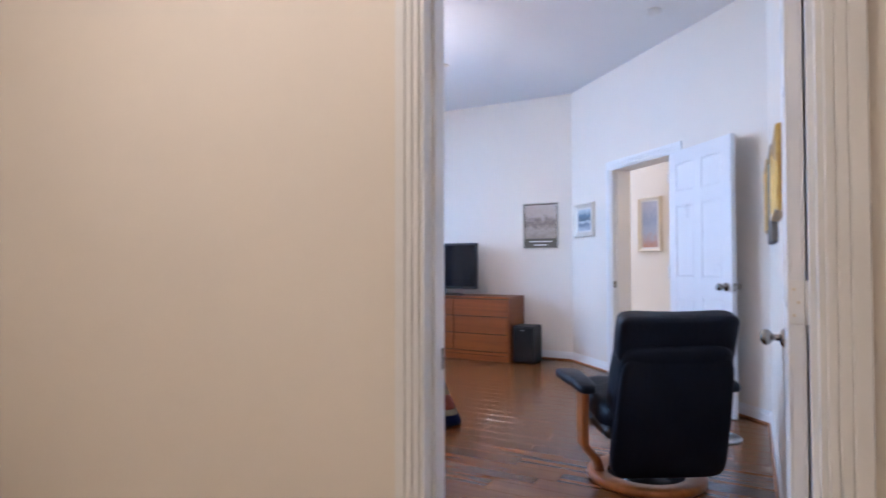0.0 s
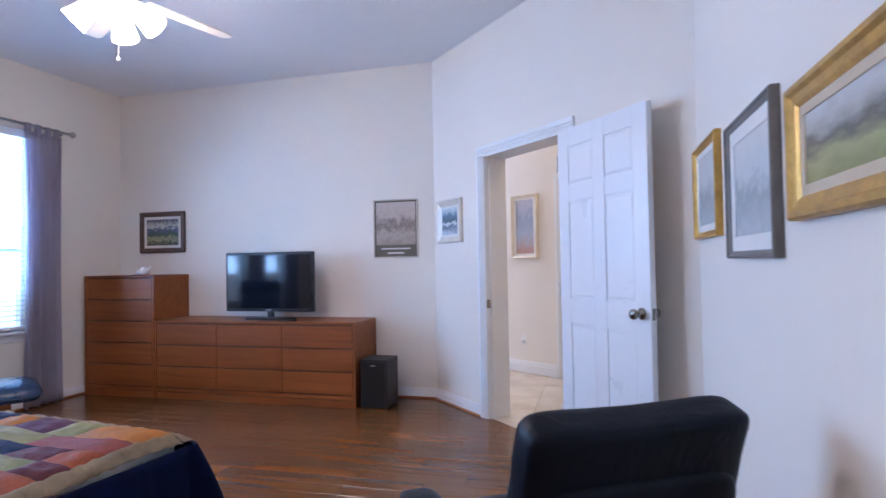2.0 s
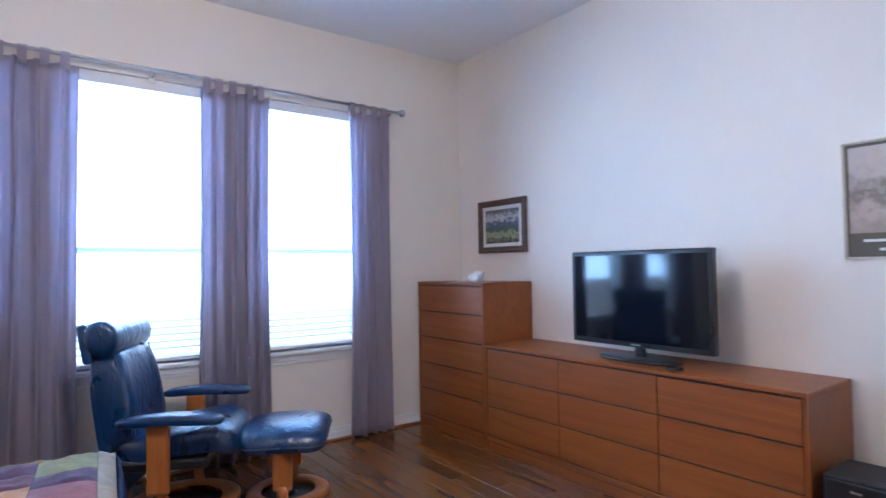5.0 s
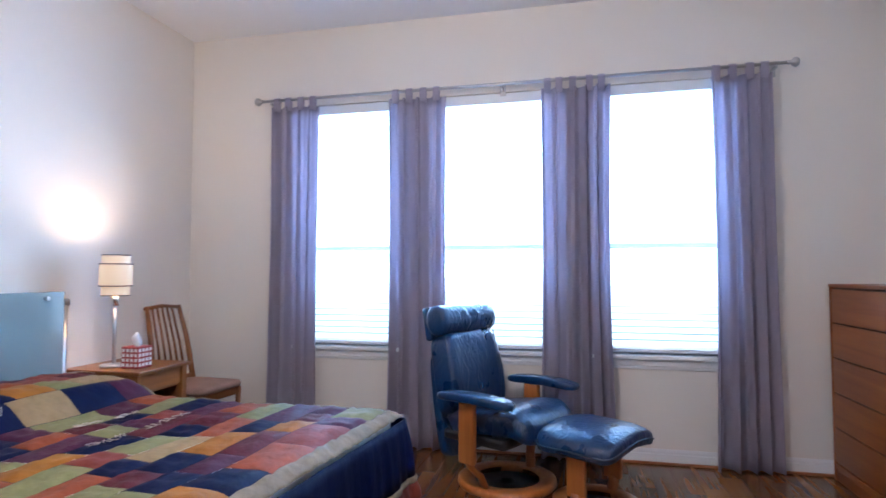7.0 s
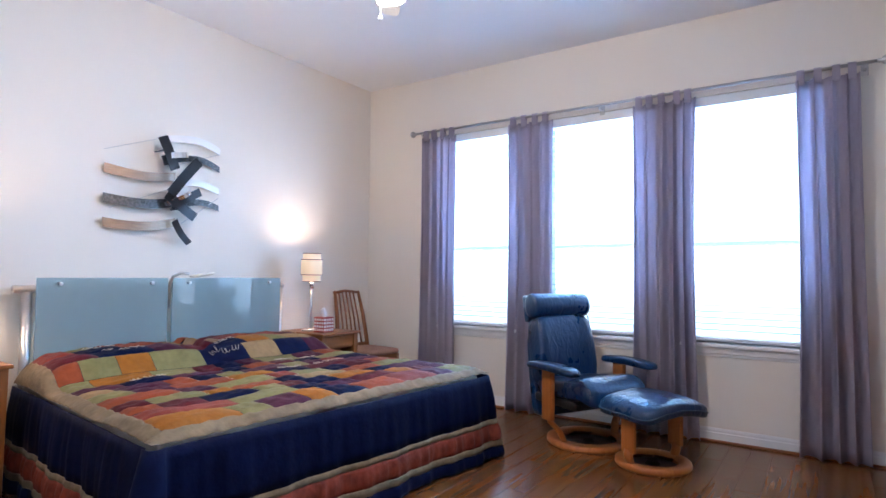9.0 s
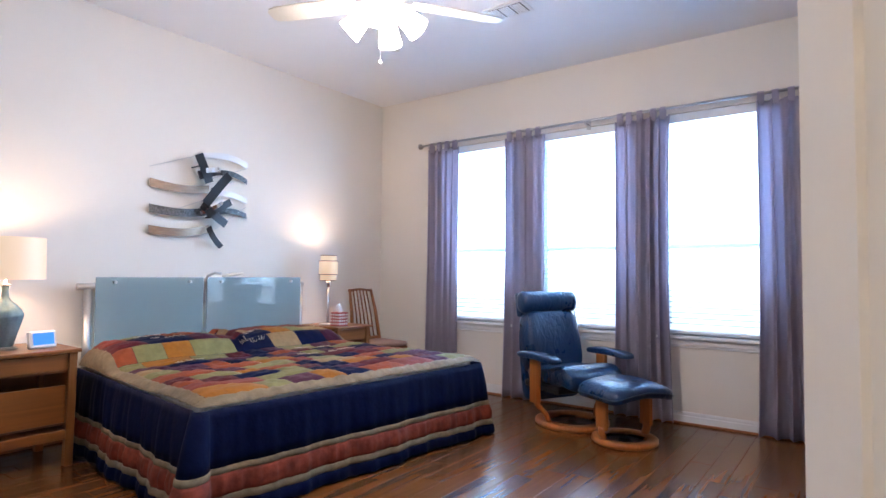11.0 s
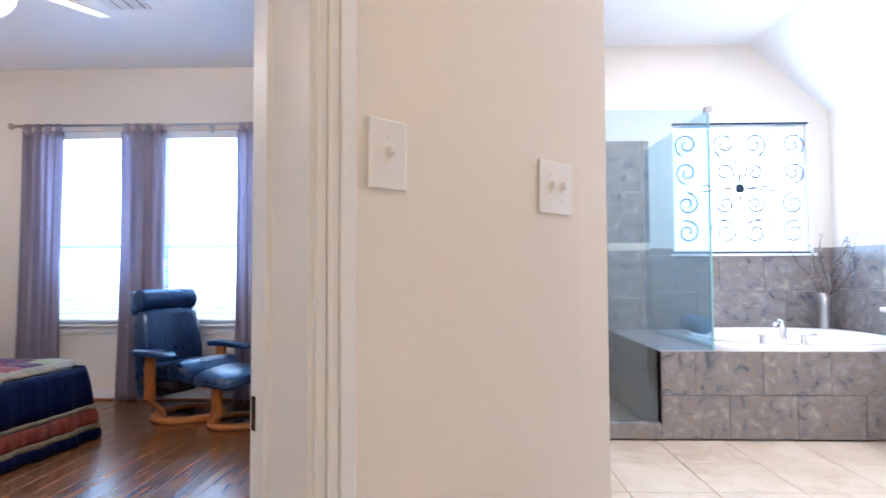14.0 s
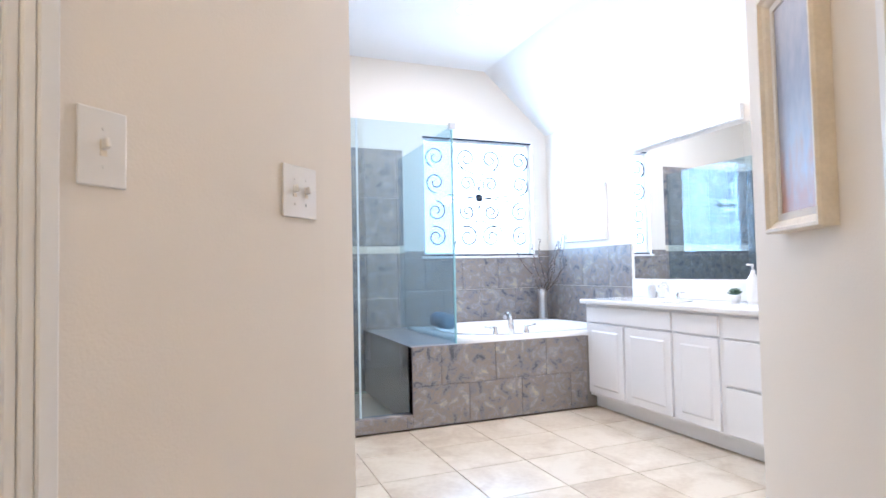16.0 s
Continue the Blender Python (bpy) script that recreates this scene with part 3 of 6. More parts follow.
casing("door_frame_hall", D0, D1, DH, DIAG, "white painted door frame with moulded casing", TH)
casing("door_frame_entry", E0, E1, DH, Matrix.Translation((0, YH, 0)) @ Matrix.Rotation(0, 4, "Z") @ Matrix.Translation((0, -0.12, 0)), "white painted door frame with moulded casing", 0.12)
tagged(part("strike_plate", box(D0 + 0.018, D0 + 0.0195, 0.004, 0.036, 0.86, 0.925), NICKEL), "satin nickel strike plate on the door jamb", "hardware")
tagged(part("strike_plate", box(E0 + 0.018, E0 + 0.0195, YH - 0.036, YH - 0.004, 0.80, 0.865), NICKEL), "satin nickel strike plate on the door jamb", "hardware")
bpy.data.objects["strike_plate"].matrix_world = DIAG
HALL_SWING, ENTRY_SWING = 173, 92
hm = DIAG @ Matrix.Translation((D1 - 0.02, -0.026, 0.008)) @ Matrix.Rotation(radians(180 + HALL_SWING), 4, "Z") @ Matrix.Translation((0, -0.036, 0))
door_leaf("door_hall", 0.785, 2.025, hm, "white six panel door standing open into the bedroom", 0.72)
em = Matrix.Translation((E1 - 0.031, YH + 0.012, 0.008)) @ Matrix.Rotation(radians(180 - ENTRY_SWING), 4, "Z")
door_leaf("door_entry", 0.79, 2.015, em, "white six panel door standing open against the wall", 0.715, knob_z=0.855)
# closed door in the far hall wall
FAR = Matrix.Translation((HX, HY, 0)) @ Matrix.Rotation(radians(HT), 4, "Z")
casing("door_frame_far", 0.88, 1.72, DH, FAR, "white painted door frame in the hall", 0.03)
door_leaf("door_far", 0.80, 2.015, FAR @ Matrix.Translation((1.70, 0.012, 0.008)) @ Matrix.Rotation(radians(180), 4, "Z") @ Matrix.Translation((0, -0.0, 0)), "closed white six panel door in the hall", 0.74, 0.014)

# ---- windows of the bedroom ----


def bedroom_window(i, wy):
    y0, y1 = wy - WIN_W / 2, wy + WIN_W / 2
    t = thing("window_%d" % i, Matrix.Identity(4), "tall white vinyl window with lowered slatted blinds", "window", kind="structure")
    fx = WIN_X - 0.12
    f = part("window_frame", box(fx - 0.03, fx + 0.03, y0, y0 + 0.035, WIN_Z0, WIN_Z1, 0.004), VINYL, t)
    part("window_frame", box(fx - 0.03, fx + 0.03, y1 - 0.035, y1, WIN_Z0, WIN_Z1, 0.004), VINYL, t)
    part("window_frame", box(fx - 0.03, fx + 0.03, y0 + 0.035, y1 - 0.035, WIN_Z1 - 0.035, WIN_Z1, 0.004), VINYL, t)
    part("window_frame", box(fx - 0.03, fx + 0.03, y0 + 0.035, y1 - 0.035, WIN_Z0, WIN_Z0 + 0.035, 0.004), VINYL, t)
    part("meeting_rail", box(fx - 0.025, fx + 0.025, y0 + 0.035, y1 - 0.035, 1.375, 1.415, 0.004), VINYL, t)
    for z0, z1 in ((WIN_Z0 + 0.035, 1.375), (1.415, WIN_Z1 - 0.035)):
        p = part("pane", box(fx - 0.004, fx + 0.004, y0 + 0.035, y1 - 0.035, z0, z1), GLASS, t)
        p.visible_shadow = False
    bm = bmesh.new()
    box(WIN_X - 0.09, WIN_X + 0.045, y0 - 0.07, y1 + 0.07, WIN_Z0 - 0.03, WIN_Z0, 0.006, bm=bm)
    part("window_sill", bm, TRIM, t)
    bm = box(WIN_X, WIN_X + 0.018, y0 - 0.05, y1 + 0.05, WIN_Z0 - 0.075, WIN_Z0 - 0.03, 0.004)
    box(WIN_X, WIN_X + 0.011, y0 - 0.05, y1 + 0.05, WIN_Z0 - 0.095, WIN_Z0 - 0.075, 0.003, bm=bm)
    part("apron", bm, TRIM, t)
    b = thing("blind", Matrix.Identity(4), "white horizontal slat blind hanging in the window", "blind", "window blinds")
    part("headrail", box(WIN_X - 0.055, WIN_X - 0.005, y0 + 0.006, y1 - 0.006, WIN_Z1 - 0.075, WIN_Z1 - 0.005, 0.004), VINYL, b)
    z = WIN_Z1 - 0.10
    slat = None
    while z > WIN_Z0 + 0.06:
        m = Matrix.Translation((WIN_X - 0.03, wy, z)) @ Matrix.Rotation(radians(5), 4, "Y")
        if slat is None:
            bm = bmesh.new()
            row = []
            for x, dz in ((-0.025, 0), (-0.012, 0.003), (0, 0.004), (0.012, 0.003), (0.025, 0)):
                row.append([bm.verts.new((x, y, dz)) for y in (-WIN_W / 2 + 0.01, WIN_W / 2 - 0.01)])
            for a, c in zip(row, row[1:]):
                bm.faces.new((a[0], a[1], c[1], c[0]))
            slat = mesh_of("slat", bm, BACKLIT_BLIND, True)
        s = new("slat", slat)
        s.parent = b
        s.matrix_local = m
        z -= 0.043
    part("bottom_rail", box(WIN_X - 0.055, WIN_X - 0.005, y0 + 0.008, y1 - 0.008, WIN_Z0 + 0.012, WIN_Z0 + 0.035, 0.004), VINYL, b)
    for yy in (y0 + 0.13, y1 - 0.13):
        part("cord", tube([(WIN_X - 0.03, yy, WIN_Z1 - 0.05), (WIN_X - 0.03, yy, WIN_Z0 + 0.02)], 0.0012, 5), VINYL, b)


for i, wy in enumerate(WINDOWS):
    bedroom_window(i + 1, wy)
tagged(part("backdrop", box(-6.60, -6.55, -4, 16, -0.2, 6), haze("bright_haze", (0.86, 0.94, 1.0), OUTSIDE, 1.5, 1.0, 1.3)), "pale hazy distance outside", "backdrop", kind="structure")
tagged(part("ground", box(-300, 300, -300, 300, -0.5, -0.2), surface("lawn", (0.10, 0.13, 0.06), 0.95, var=0.3)), "pale lawn outside", "ground", kind="structure")

# curtain rod and curtains
RX, RZ = WIN_X + 0.085, 2.50
rod = thing("curtain_rod", Matrix.Identity(4), "thin grey metal curtain rod with ball finials", "curtain rod")
part("rod", tube([(RX, 2.67, RZ), (RX, 6.21, RZ)], 0.011, 10), STEEL, rod, "", True)
for yy, s in ((2.67, -1), (6.21, 1)):
    part("finial", lathe([(0.012, 0), (0.014, 0.012), (0.010, 0.02), (0.026, 0.034), (0.030, 0.05), (0.02, 0.066), (0.004, 0.07)], 14, m=Matrix.Translation((RX, yy, RZ)) @ Matrix.Rotation(radians(-90 * s), 4, "X")), STEEL, rod, "", True)
for yy in (2.73, 4.46, 6.15):
    part("bracket", box(WIN_X, RX, yy - 0.009, yy + 0.009, RZ - 0.03, RZ - 0.012, 0.003), STEEL, rod)
    part("bracket_plate", box(WIN_X, WIN_X + 0.006, yy - 0.02, yy + 0.02, RZ - 0.06, RZ + 0.02, 0.002), STEEL, rod)


def curtain(y0, y1, folds, seed, flare=0.02, lining=0.0):
    rnd = random.Random(seed)
    t = thing("curtain", Matrix.Identity(4), "mauve grey cotton tab top curtain hanging in folds", "curtain", "bedroom curtains")
    ph = [rnd.uniform(0, 6.28) for _ in range(4)]
    nu, nv = folds * 14, 30
    top, bot = RZ - 0.055, 0.015

    def at(u, v):
        yc = (y0 + y1) / 2
        w = (y1 - y0) / 2 * (1 + flare * (1 - v) * 2 - 0.06 * math.sin(v * 3.1))
        amp = 0.022 + 0.020 * (1 - v) + 0.006 * math.sin(ph[3] + 5 * u)
        a = 2 * math.pi * folds * (u + 0.025 * math.sin(ph[0] + 6.28 * u) + 0.012 * math.sin(ph[1] + 3 * v + 9 * u))
        x = RX - 0.004 + amp * math.sin(a) + 0.009 * math.sin(a * 2.3 + ph[2] + v * 2)
        y = yc + w * (2 * u - 1) + 0.010 * math.cos(a) + 0.006 * math.sin(3 * v + ph[1])
        return Vector((max(x, WIN_X + 0.02), y, bot + (top - bot) * v))
    bm = bmesh.new()
    g = [[bm.verts.new(at(i / nu, j / nv)) for j in range(nv + 1)] for i in range(nu + 1)]
    for i in range(nu):
        for j in range(nv):
            bm.faces.new((g[i][j], g[i + 1][j], g[i + 1][j + 1], g[i][j + 1]))
    ob = part("panel", bm, CURTAIN, t, smooth=True)
    s = ob.modifiers.new("thick", "SOLIDIFY")
    s.thickness = 0.003
    n = max(3, folds)
    for k in range(n):
        yy = y0 + (y1 - y0) * (k + 0.5) / n + rnd.uniform(-0.012, 0.012)
        p = [(RX - 0.014, yy, top - 0.03), (RX - 0.017, yy, RZ), (RX - 0.010, yy, RZ + 0.014), (RX, yy, RZ + 0.018), (RX + 0.010, yy, RZ + 0.014), (RX + 0.017, yy, RZ), (RX + 0.014, yy, top - 0.03)]
        bm = bmesh.new()
        rows = [[bm.verts.new((a, b + q, c)) for q in (-0.022, 0.022)] for a, b, c in p]
        for a, c in zip(rows, rows[1:]):
            bm.faces.new((a[0], a[1], c[1], c[0]))
        o = part("tab", bm, CURTAIN, t)
        s = o.modifiers.new("thick", "SOLIDIFY")
        s.thickness = 0.003


curtain(2.735, 3.11, 4, 1, 0.0)
curtain(3.645, 4.06, 4, 2, 0.015)
curtain(4.72, 5.165, 5, 3, 0.03)
curtain(5.775, 6.12, 4, 4, 0.04)

# ---- dressers, television, speaker ----


def dresser(name, x0, x1, z1, cols, rows, label):
    yf, yb = 6.41, YD - 0.006
    t = thing(name, Matrix.Translation(((x0 + x1) / 2, (yf + yb) / 2, 0)), label, "dresser")
    o = Vector(((x0 + x1) / 2, (yf + yb) / 2, 0))

    def bx(a, b, c, d, e, f, bev=0.0015):
        return box(a - o.x, b - o.x, c - o.y, d - o.y, e, f, bev)
    part("side_panel", bx(x0, x0 + 0.02, yf + 0.004, yb, 0, z1 - 0.02), TEAK, t)
    part("side_panel", bx(x1 - 0.02, x1, yf + 0.004, yb, 0, z1 - 0.02), TEAK, t)
    part("top", bx(x0, x1, yf, yb, z1 - 0.02, z1, 0.003), TEAK, t)
    part("carcass", bx(x0 + 0.02, x1 - 0.02, yf + 0.03, yb, 0.06, z1 - 0.02, 0), TEAK_SHADE, t)
    part("plinth", bx(x0 + 0.02, x1 - 0.02, yf + 0.012, yf + 0.03, 0, 0.062), TEAK, t)
    part("base_rail", bx(x0 + 0.02, x1 - 0.02, yf + 0.006, yf + 0.03, 0.068, 0.10), TEAK, t)
    zz = 0.106
    hh = (z1 - 0.026 - zz) / rows
    xa = x0 + 0.022
    for w in cols:
        xb = xa + (x1 - x0 - 0.044) * w / sum(cols)
        for r in range(rows):
            za = zz + r * hh
            d = part("drawer", bx(xa + 0.002, xb - 0.002, yf + 0.006, yf + 0.03, za + 0.003, za + hh - 0.006), TEAK, t)
            part("finger_groove", bx(xa + 0.002, xb - 0.002, yf + 0.014, yf + 0.03, za + hh - 0.006, za + hh - 0.001, 0), TEAK_SHADE, d)
        xa = xb
    return t


dresser("tall_dresser", -4.95, -4.14, 1.15, [1], 5, "tall teak veneer chest of five drawers against the wall")
dresser("low_dresser", -4.135, -2.10, 0.725, [1, 1.02, 1.03], 3, "long low teak veneer dresser with nine drawers")

tv = thing("television", Matrix.Translation((-3.025, 6.60, 0.725)), "black flat screen television, switched off, on the dresser", "television")
part("housing", box(-0.45, 0.45, -0.02, 0.03, 0.075, 0.62, 0.008, seg=2), BLACK, tv)
part("screen", box(-0.425, 0.425, -0.0235, -0.019, 0.105, 0.595), SCREEN, tv, "glossy black reflecting screen")
part("rear_bulge", box(-0.28, 0.28, 0.03, 0.075, 0.14, 0.5, 0.015), BLACK, tv)
part("neck", tube([(0, 0.02, 0.012), (0, 0.02, 0.09)], 0.03, 12), BLACK, tv)
part("stand", puff(0.52, 0.22, 0.022, 0.3, 0.9, 32, 6, Matrix.Translation((0, 0.0, 0.011))), BLACK, tv, "", True)
part("badge", box(-0.03, 0.03, -0.0245, -0.0235, 0.086, 0.094), STEEL, tv)
tagged(part("remote_control", box(-2.78, -2.70, 6.47, 6.51, 0.725, 0.74, 0.004), BLACK), "small dark remote on the dresser", "remote")
shell = thing("seashell", Matrix.Translation((-4.42, 6.58, 1.15)), "white seashell lying on the tall chest", "shell")
part("shell_body", puff(0.13, 0.09, 0.07, 0.9, 0.9, 18, 10, Matrix.Translation((0, 0, 0.035)), shape=lambda p: Vector((p.x, p.y, p.z * (1 + 0.4 * math.sin(p.x * 60))))), TISSUE, shell, "", True)
part("shell_spire", lathe([(0.03, 0), (0.02, 0.03), (0.008, 0.055), (0.001, 0.07)], 12, m=Matrix.Translation((0.05, 0, 0.04)) @ Matrix.Rotation(radians(50), 4, "Y")), TISSUE, shell, "", True)
tagged(part("ribbon", tube([(-4.62 + 0.02 * k, 6.56 + 0.02 * math.sin(k), 1.156 + 0.003 * (k % 2)) for k in range(10)], 0.006, 6), TISSUE), "white ribbon curl on the tall chest", "ornament")

sp = thing("loudspeaker", Matrix.Translation((-1.945, 6.56, 0)), "black boxy floor loudspeaker beside the dresser", "loudspeaker")
part("cabinet", box(-0.12, 0.12, -0.12, 0.15, 0.006, 0.41, 0.006), BLACKV, sp)
part("grille", box(-0.108, 0.108, -0.134, -0.121, 0.02, 0.395, 0.004), BLACK, sp, "black cloth grille")
part("badge", box(-0.02, 0.02, -0.1355, -0.134, 0.36, 0.368), STEEL, sp)
for a in (-0.1, 0.1):
    for b in (-0.1, 0.12):
        part("foot", lathe([(0.012, 0), (0.012, 0.007)], 10, m=Matrix.Translation((a, b, 0))), BLACK, sp)

# ---- pictures ----


def picture(name, w, h, m, label, frame_mat, rail, depth, art, liner=0.0, liner_mat=None, sheet=0.0):
    """A framed picture: local x to the right, z up, front towards -y; origin at the middle of its back."""
    t = thing(name, m, label, "picture", "framed pictures")
    prof = [(0, 0), (0, -depth * 0.8), (rail * 0.12, -depth), (rail * 0.35, -depth), (rail * 0.5, -depth * 0.75), (rail * 0.8, -depth * 0.62), (rail, -depth * 0.45), (rail, 0)]
    for ax, L, other in ((0, w, h), (1, h, w), (2, w, h), (3, h, w)):
        bm = bmesh.new()
        a, b = [], []
        for q, y in prof:
            a.append(bm.verts.new((-L / 2 + q, y, -other / 2 + q)))
            b.append(bm.verts.new((L / 2 - q, y, -other / 2 + q)))
        for i in range(len(prof)):
            j = (i + 1) % len(prof)
            bm.faces.new((a[i], b[i], b[j], a[j]))
        bmesh.ops.transform(bm, matrix=Matrix.Rotation(radians(90 * ax), 4, "Y"), verts=bm.verts)
        part("frame_rail", bm, frame_mat, t)
    iw, ih = w / 2 - rail, h / 2 - rail
    if liner:
        for x0, x1, z0, z1 in ((-iw, iw, -ih, -ih + liner), (-iw, iw, ih - liner, ih), (-iw, -iw + liner, -ih + liner, ih - liner), (iw - liner, iw, -ih + liner, ih - liner)):
            part("liner", box(x0, x1, -depth * 0.42, -depth * 0.2, z0, z1, 0.001), liner_mat, t)
        iw, ih = iw - liner, ih - liner
    part("canvas", box(-iw, iw, -depth * 0.3, -depth * 0.1, -ih, ih), art, t)
    return t


ART1 = canvas("landscape_dark", [(0.05, (0.05, 0.06, 0.03)), (0.25, (0.35, 0.36, 0.22)), (0.4, (0.05, 0.10, 0.06)), (0.6, (0.10, 0.12, 0.22)), (0.75, (0.55, 0.55, 0.52)), (0.95, (0.12, 0.12, 0.14))], 0.14, 9, 1)
ART2 = canvas("print_ruins", [(0.0, (0.30, 0.24, 0.19)), (0.25, (0.42, 0.34, 0.28)), (0.45, (0.20, 0.16, 0.13)), (0.7, (0.46, 0.38, 0.33)), (1.0, (0.50, 0.43, 0.38))], 0.16, 8, 2)
ART3 = canvas("lake_view", [(0.0, (0.5, 0.55, 0.6)), (0.3, (0.12, 0.16, 0.22)), (0.42, (0.65, 0.68, 0.7)), (0.5, (0.06, 0.09, 0.12)), (0.72, (0.12, 0.2, 0.28)), (0.95, (0.55, 0.62, 0.66))], 0.10, 5, 3)
ART4 = canvas("pale_misty", [(0.0, (0.45, 0.47, 0.48)), (0.4, (0.30, 0.34, 0.36)), (0.6, (0.55, 0.57, 0.57)), (1.0, (0.62, 0.62, 0.60))], 0.14, 6, 4)
ART5 = canvas("green_hills", [(0.0, (0.24, 0.25, 0.09)), (0.3, (0.36, 0.35, 0.15)), (0.5, (0.13, 0.12, 0.09)), (0.7, (0.40, 0.38, 0.34)), (1.0, (0.55, 0.55, 0.53))], 0.13, 4, 5)
ART6 = canvas("street_scene", [(0.0, (0.45, 0.25, 0.18)), (0.35, (0.38, 0.42, 0.52)), (0.6, (0.30, 0.34, 0.46)), (1.0, (0.48, 0.48, 0.55))], 0.16, 8, 6)
ARTB = canvas("blossom_sketch", [(0.0, (0.8, 0.8, 0.76)), (0.5, (0.7, 0.74, 0.66)), (1.0, (0.84, 0.84, 0.82))], 0.14, 7, 7)
picture("framed_landscape", 0.55, 0.425, Matrix.Translation((-4.455, YD, 1.585)), "small dark wood framed landscape painting", FRAMED, 0.05, 0.03, ART1, 0.028, MATW)
po = picture("framed_poster", 0.43, 0.54, Matrix.Translation((-1.892, YD, 1.542)), "thin silver framed poster on brown board", FRAMES, 0.012, 0.02, surface("poster_board", (0.10, 0.085, 0.055), 0.6, var=0.1), 0.0)
part("print", box(-0.192, 0.192, -0.0075, -0.006, -0.15, 0.243), ART2, po, "faded print of a ruined building")
for z, w in ((-0.185, 0.28), (-0.225, 0.16)):
    part("caption_bar", box(-w / 2, w / 2, -0.0075, -0.006, z - 0.006, z + 0.006), MATW, po)
picture("framed_lake", 0.40, 0.37, DIAG @ Matrix.Translation((0.285, 0, 1.575)), "silver grey framed lake view", FRAMES, 0.05, 0.03, ART3, 0.02, MATW)
RW = Matrix.Translation((XR, 0, 0)) @ Matrix.Rotation(radians(-90), 4, "Z")
picture("gilt_picture", 0.54, 0.43, RW @ Matrix.Translation((-PIC_Y[0], 0, PIC_Z[0])), "narrow gilt framed picture with a white mat", GOLD, 0.03, 0.03, ART4, 0.03, MATW)
picture("grey_picture", 0.58, 0.475, RW @ Matrix.Translation((-PIC_Y[1], 0, PIC_Z[1])), "tall dark grey framed picture with a pale mat", FRAMEG, 0.025, 0.03, ART4, 0.05, MATW)
picture("large_gilt_painting", 0.63, 0.325, RW @ Matrix.Translation((-PIC_Y[2], 0, PIC_Z[2])), "ornate gilt framed painting of green hills", GOLD, 0.055, 0.035, ART5, 0.025, MATC)
picture("hall_picture", 0.36, 0.70, FAR @ Matrix.Translation((HALL_PIC, 0, 1.60)), "cream framed narrow street scene in the hall", FRAMEW, 0.035, 0.045, ART6, 0.02, MATW)

# ---- leather recliners ----


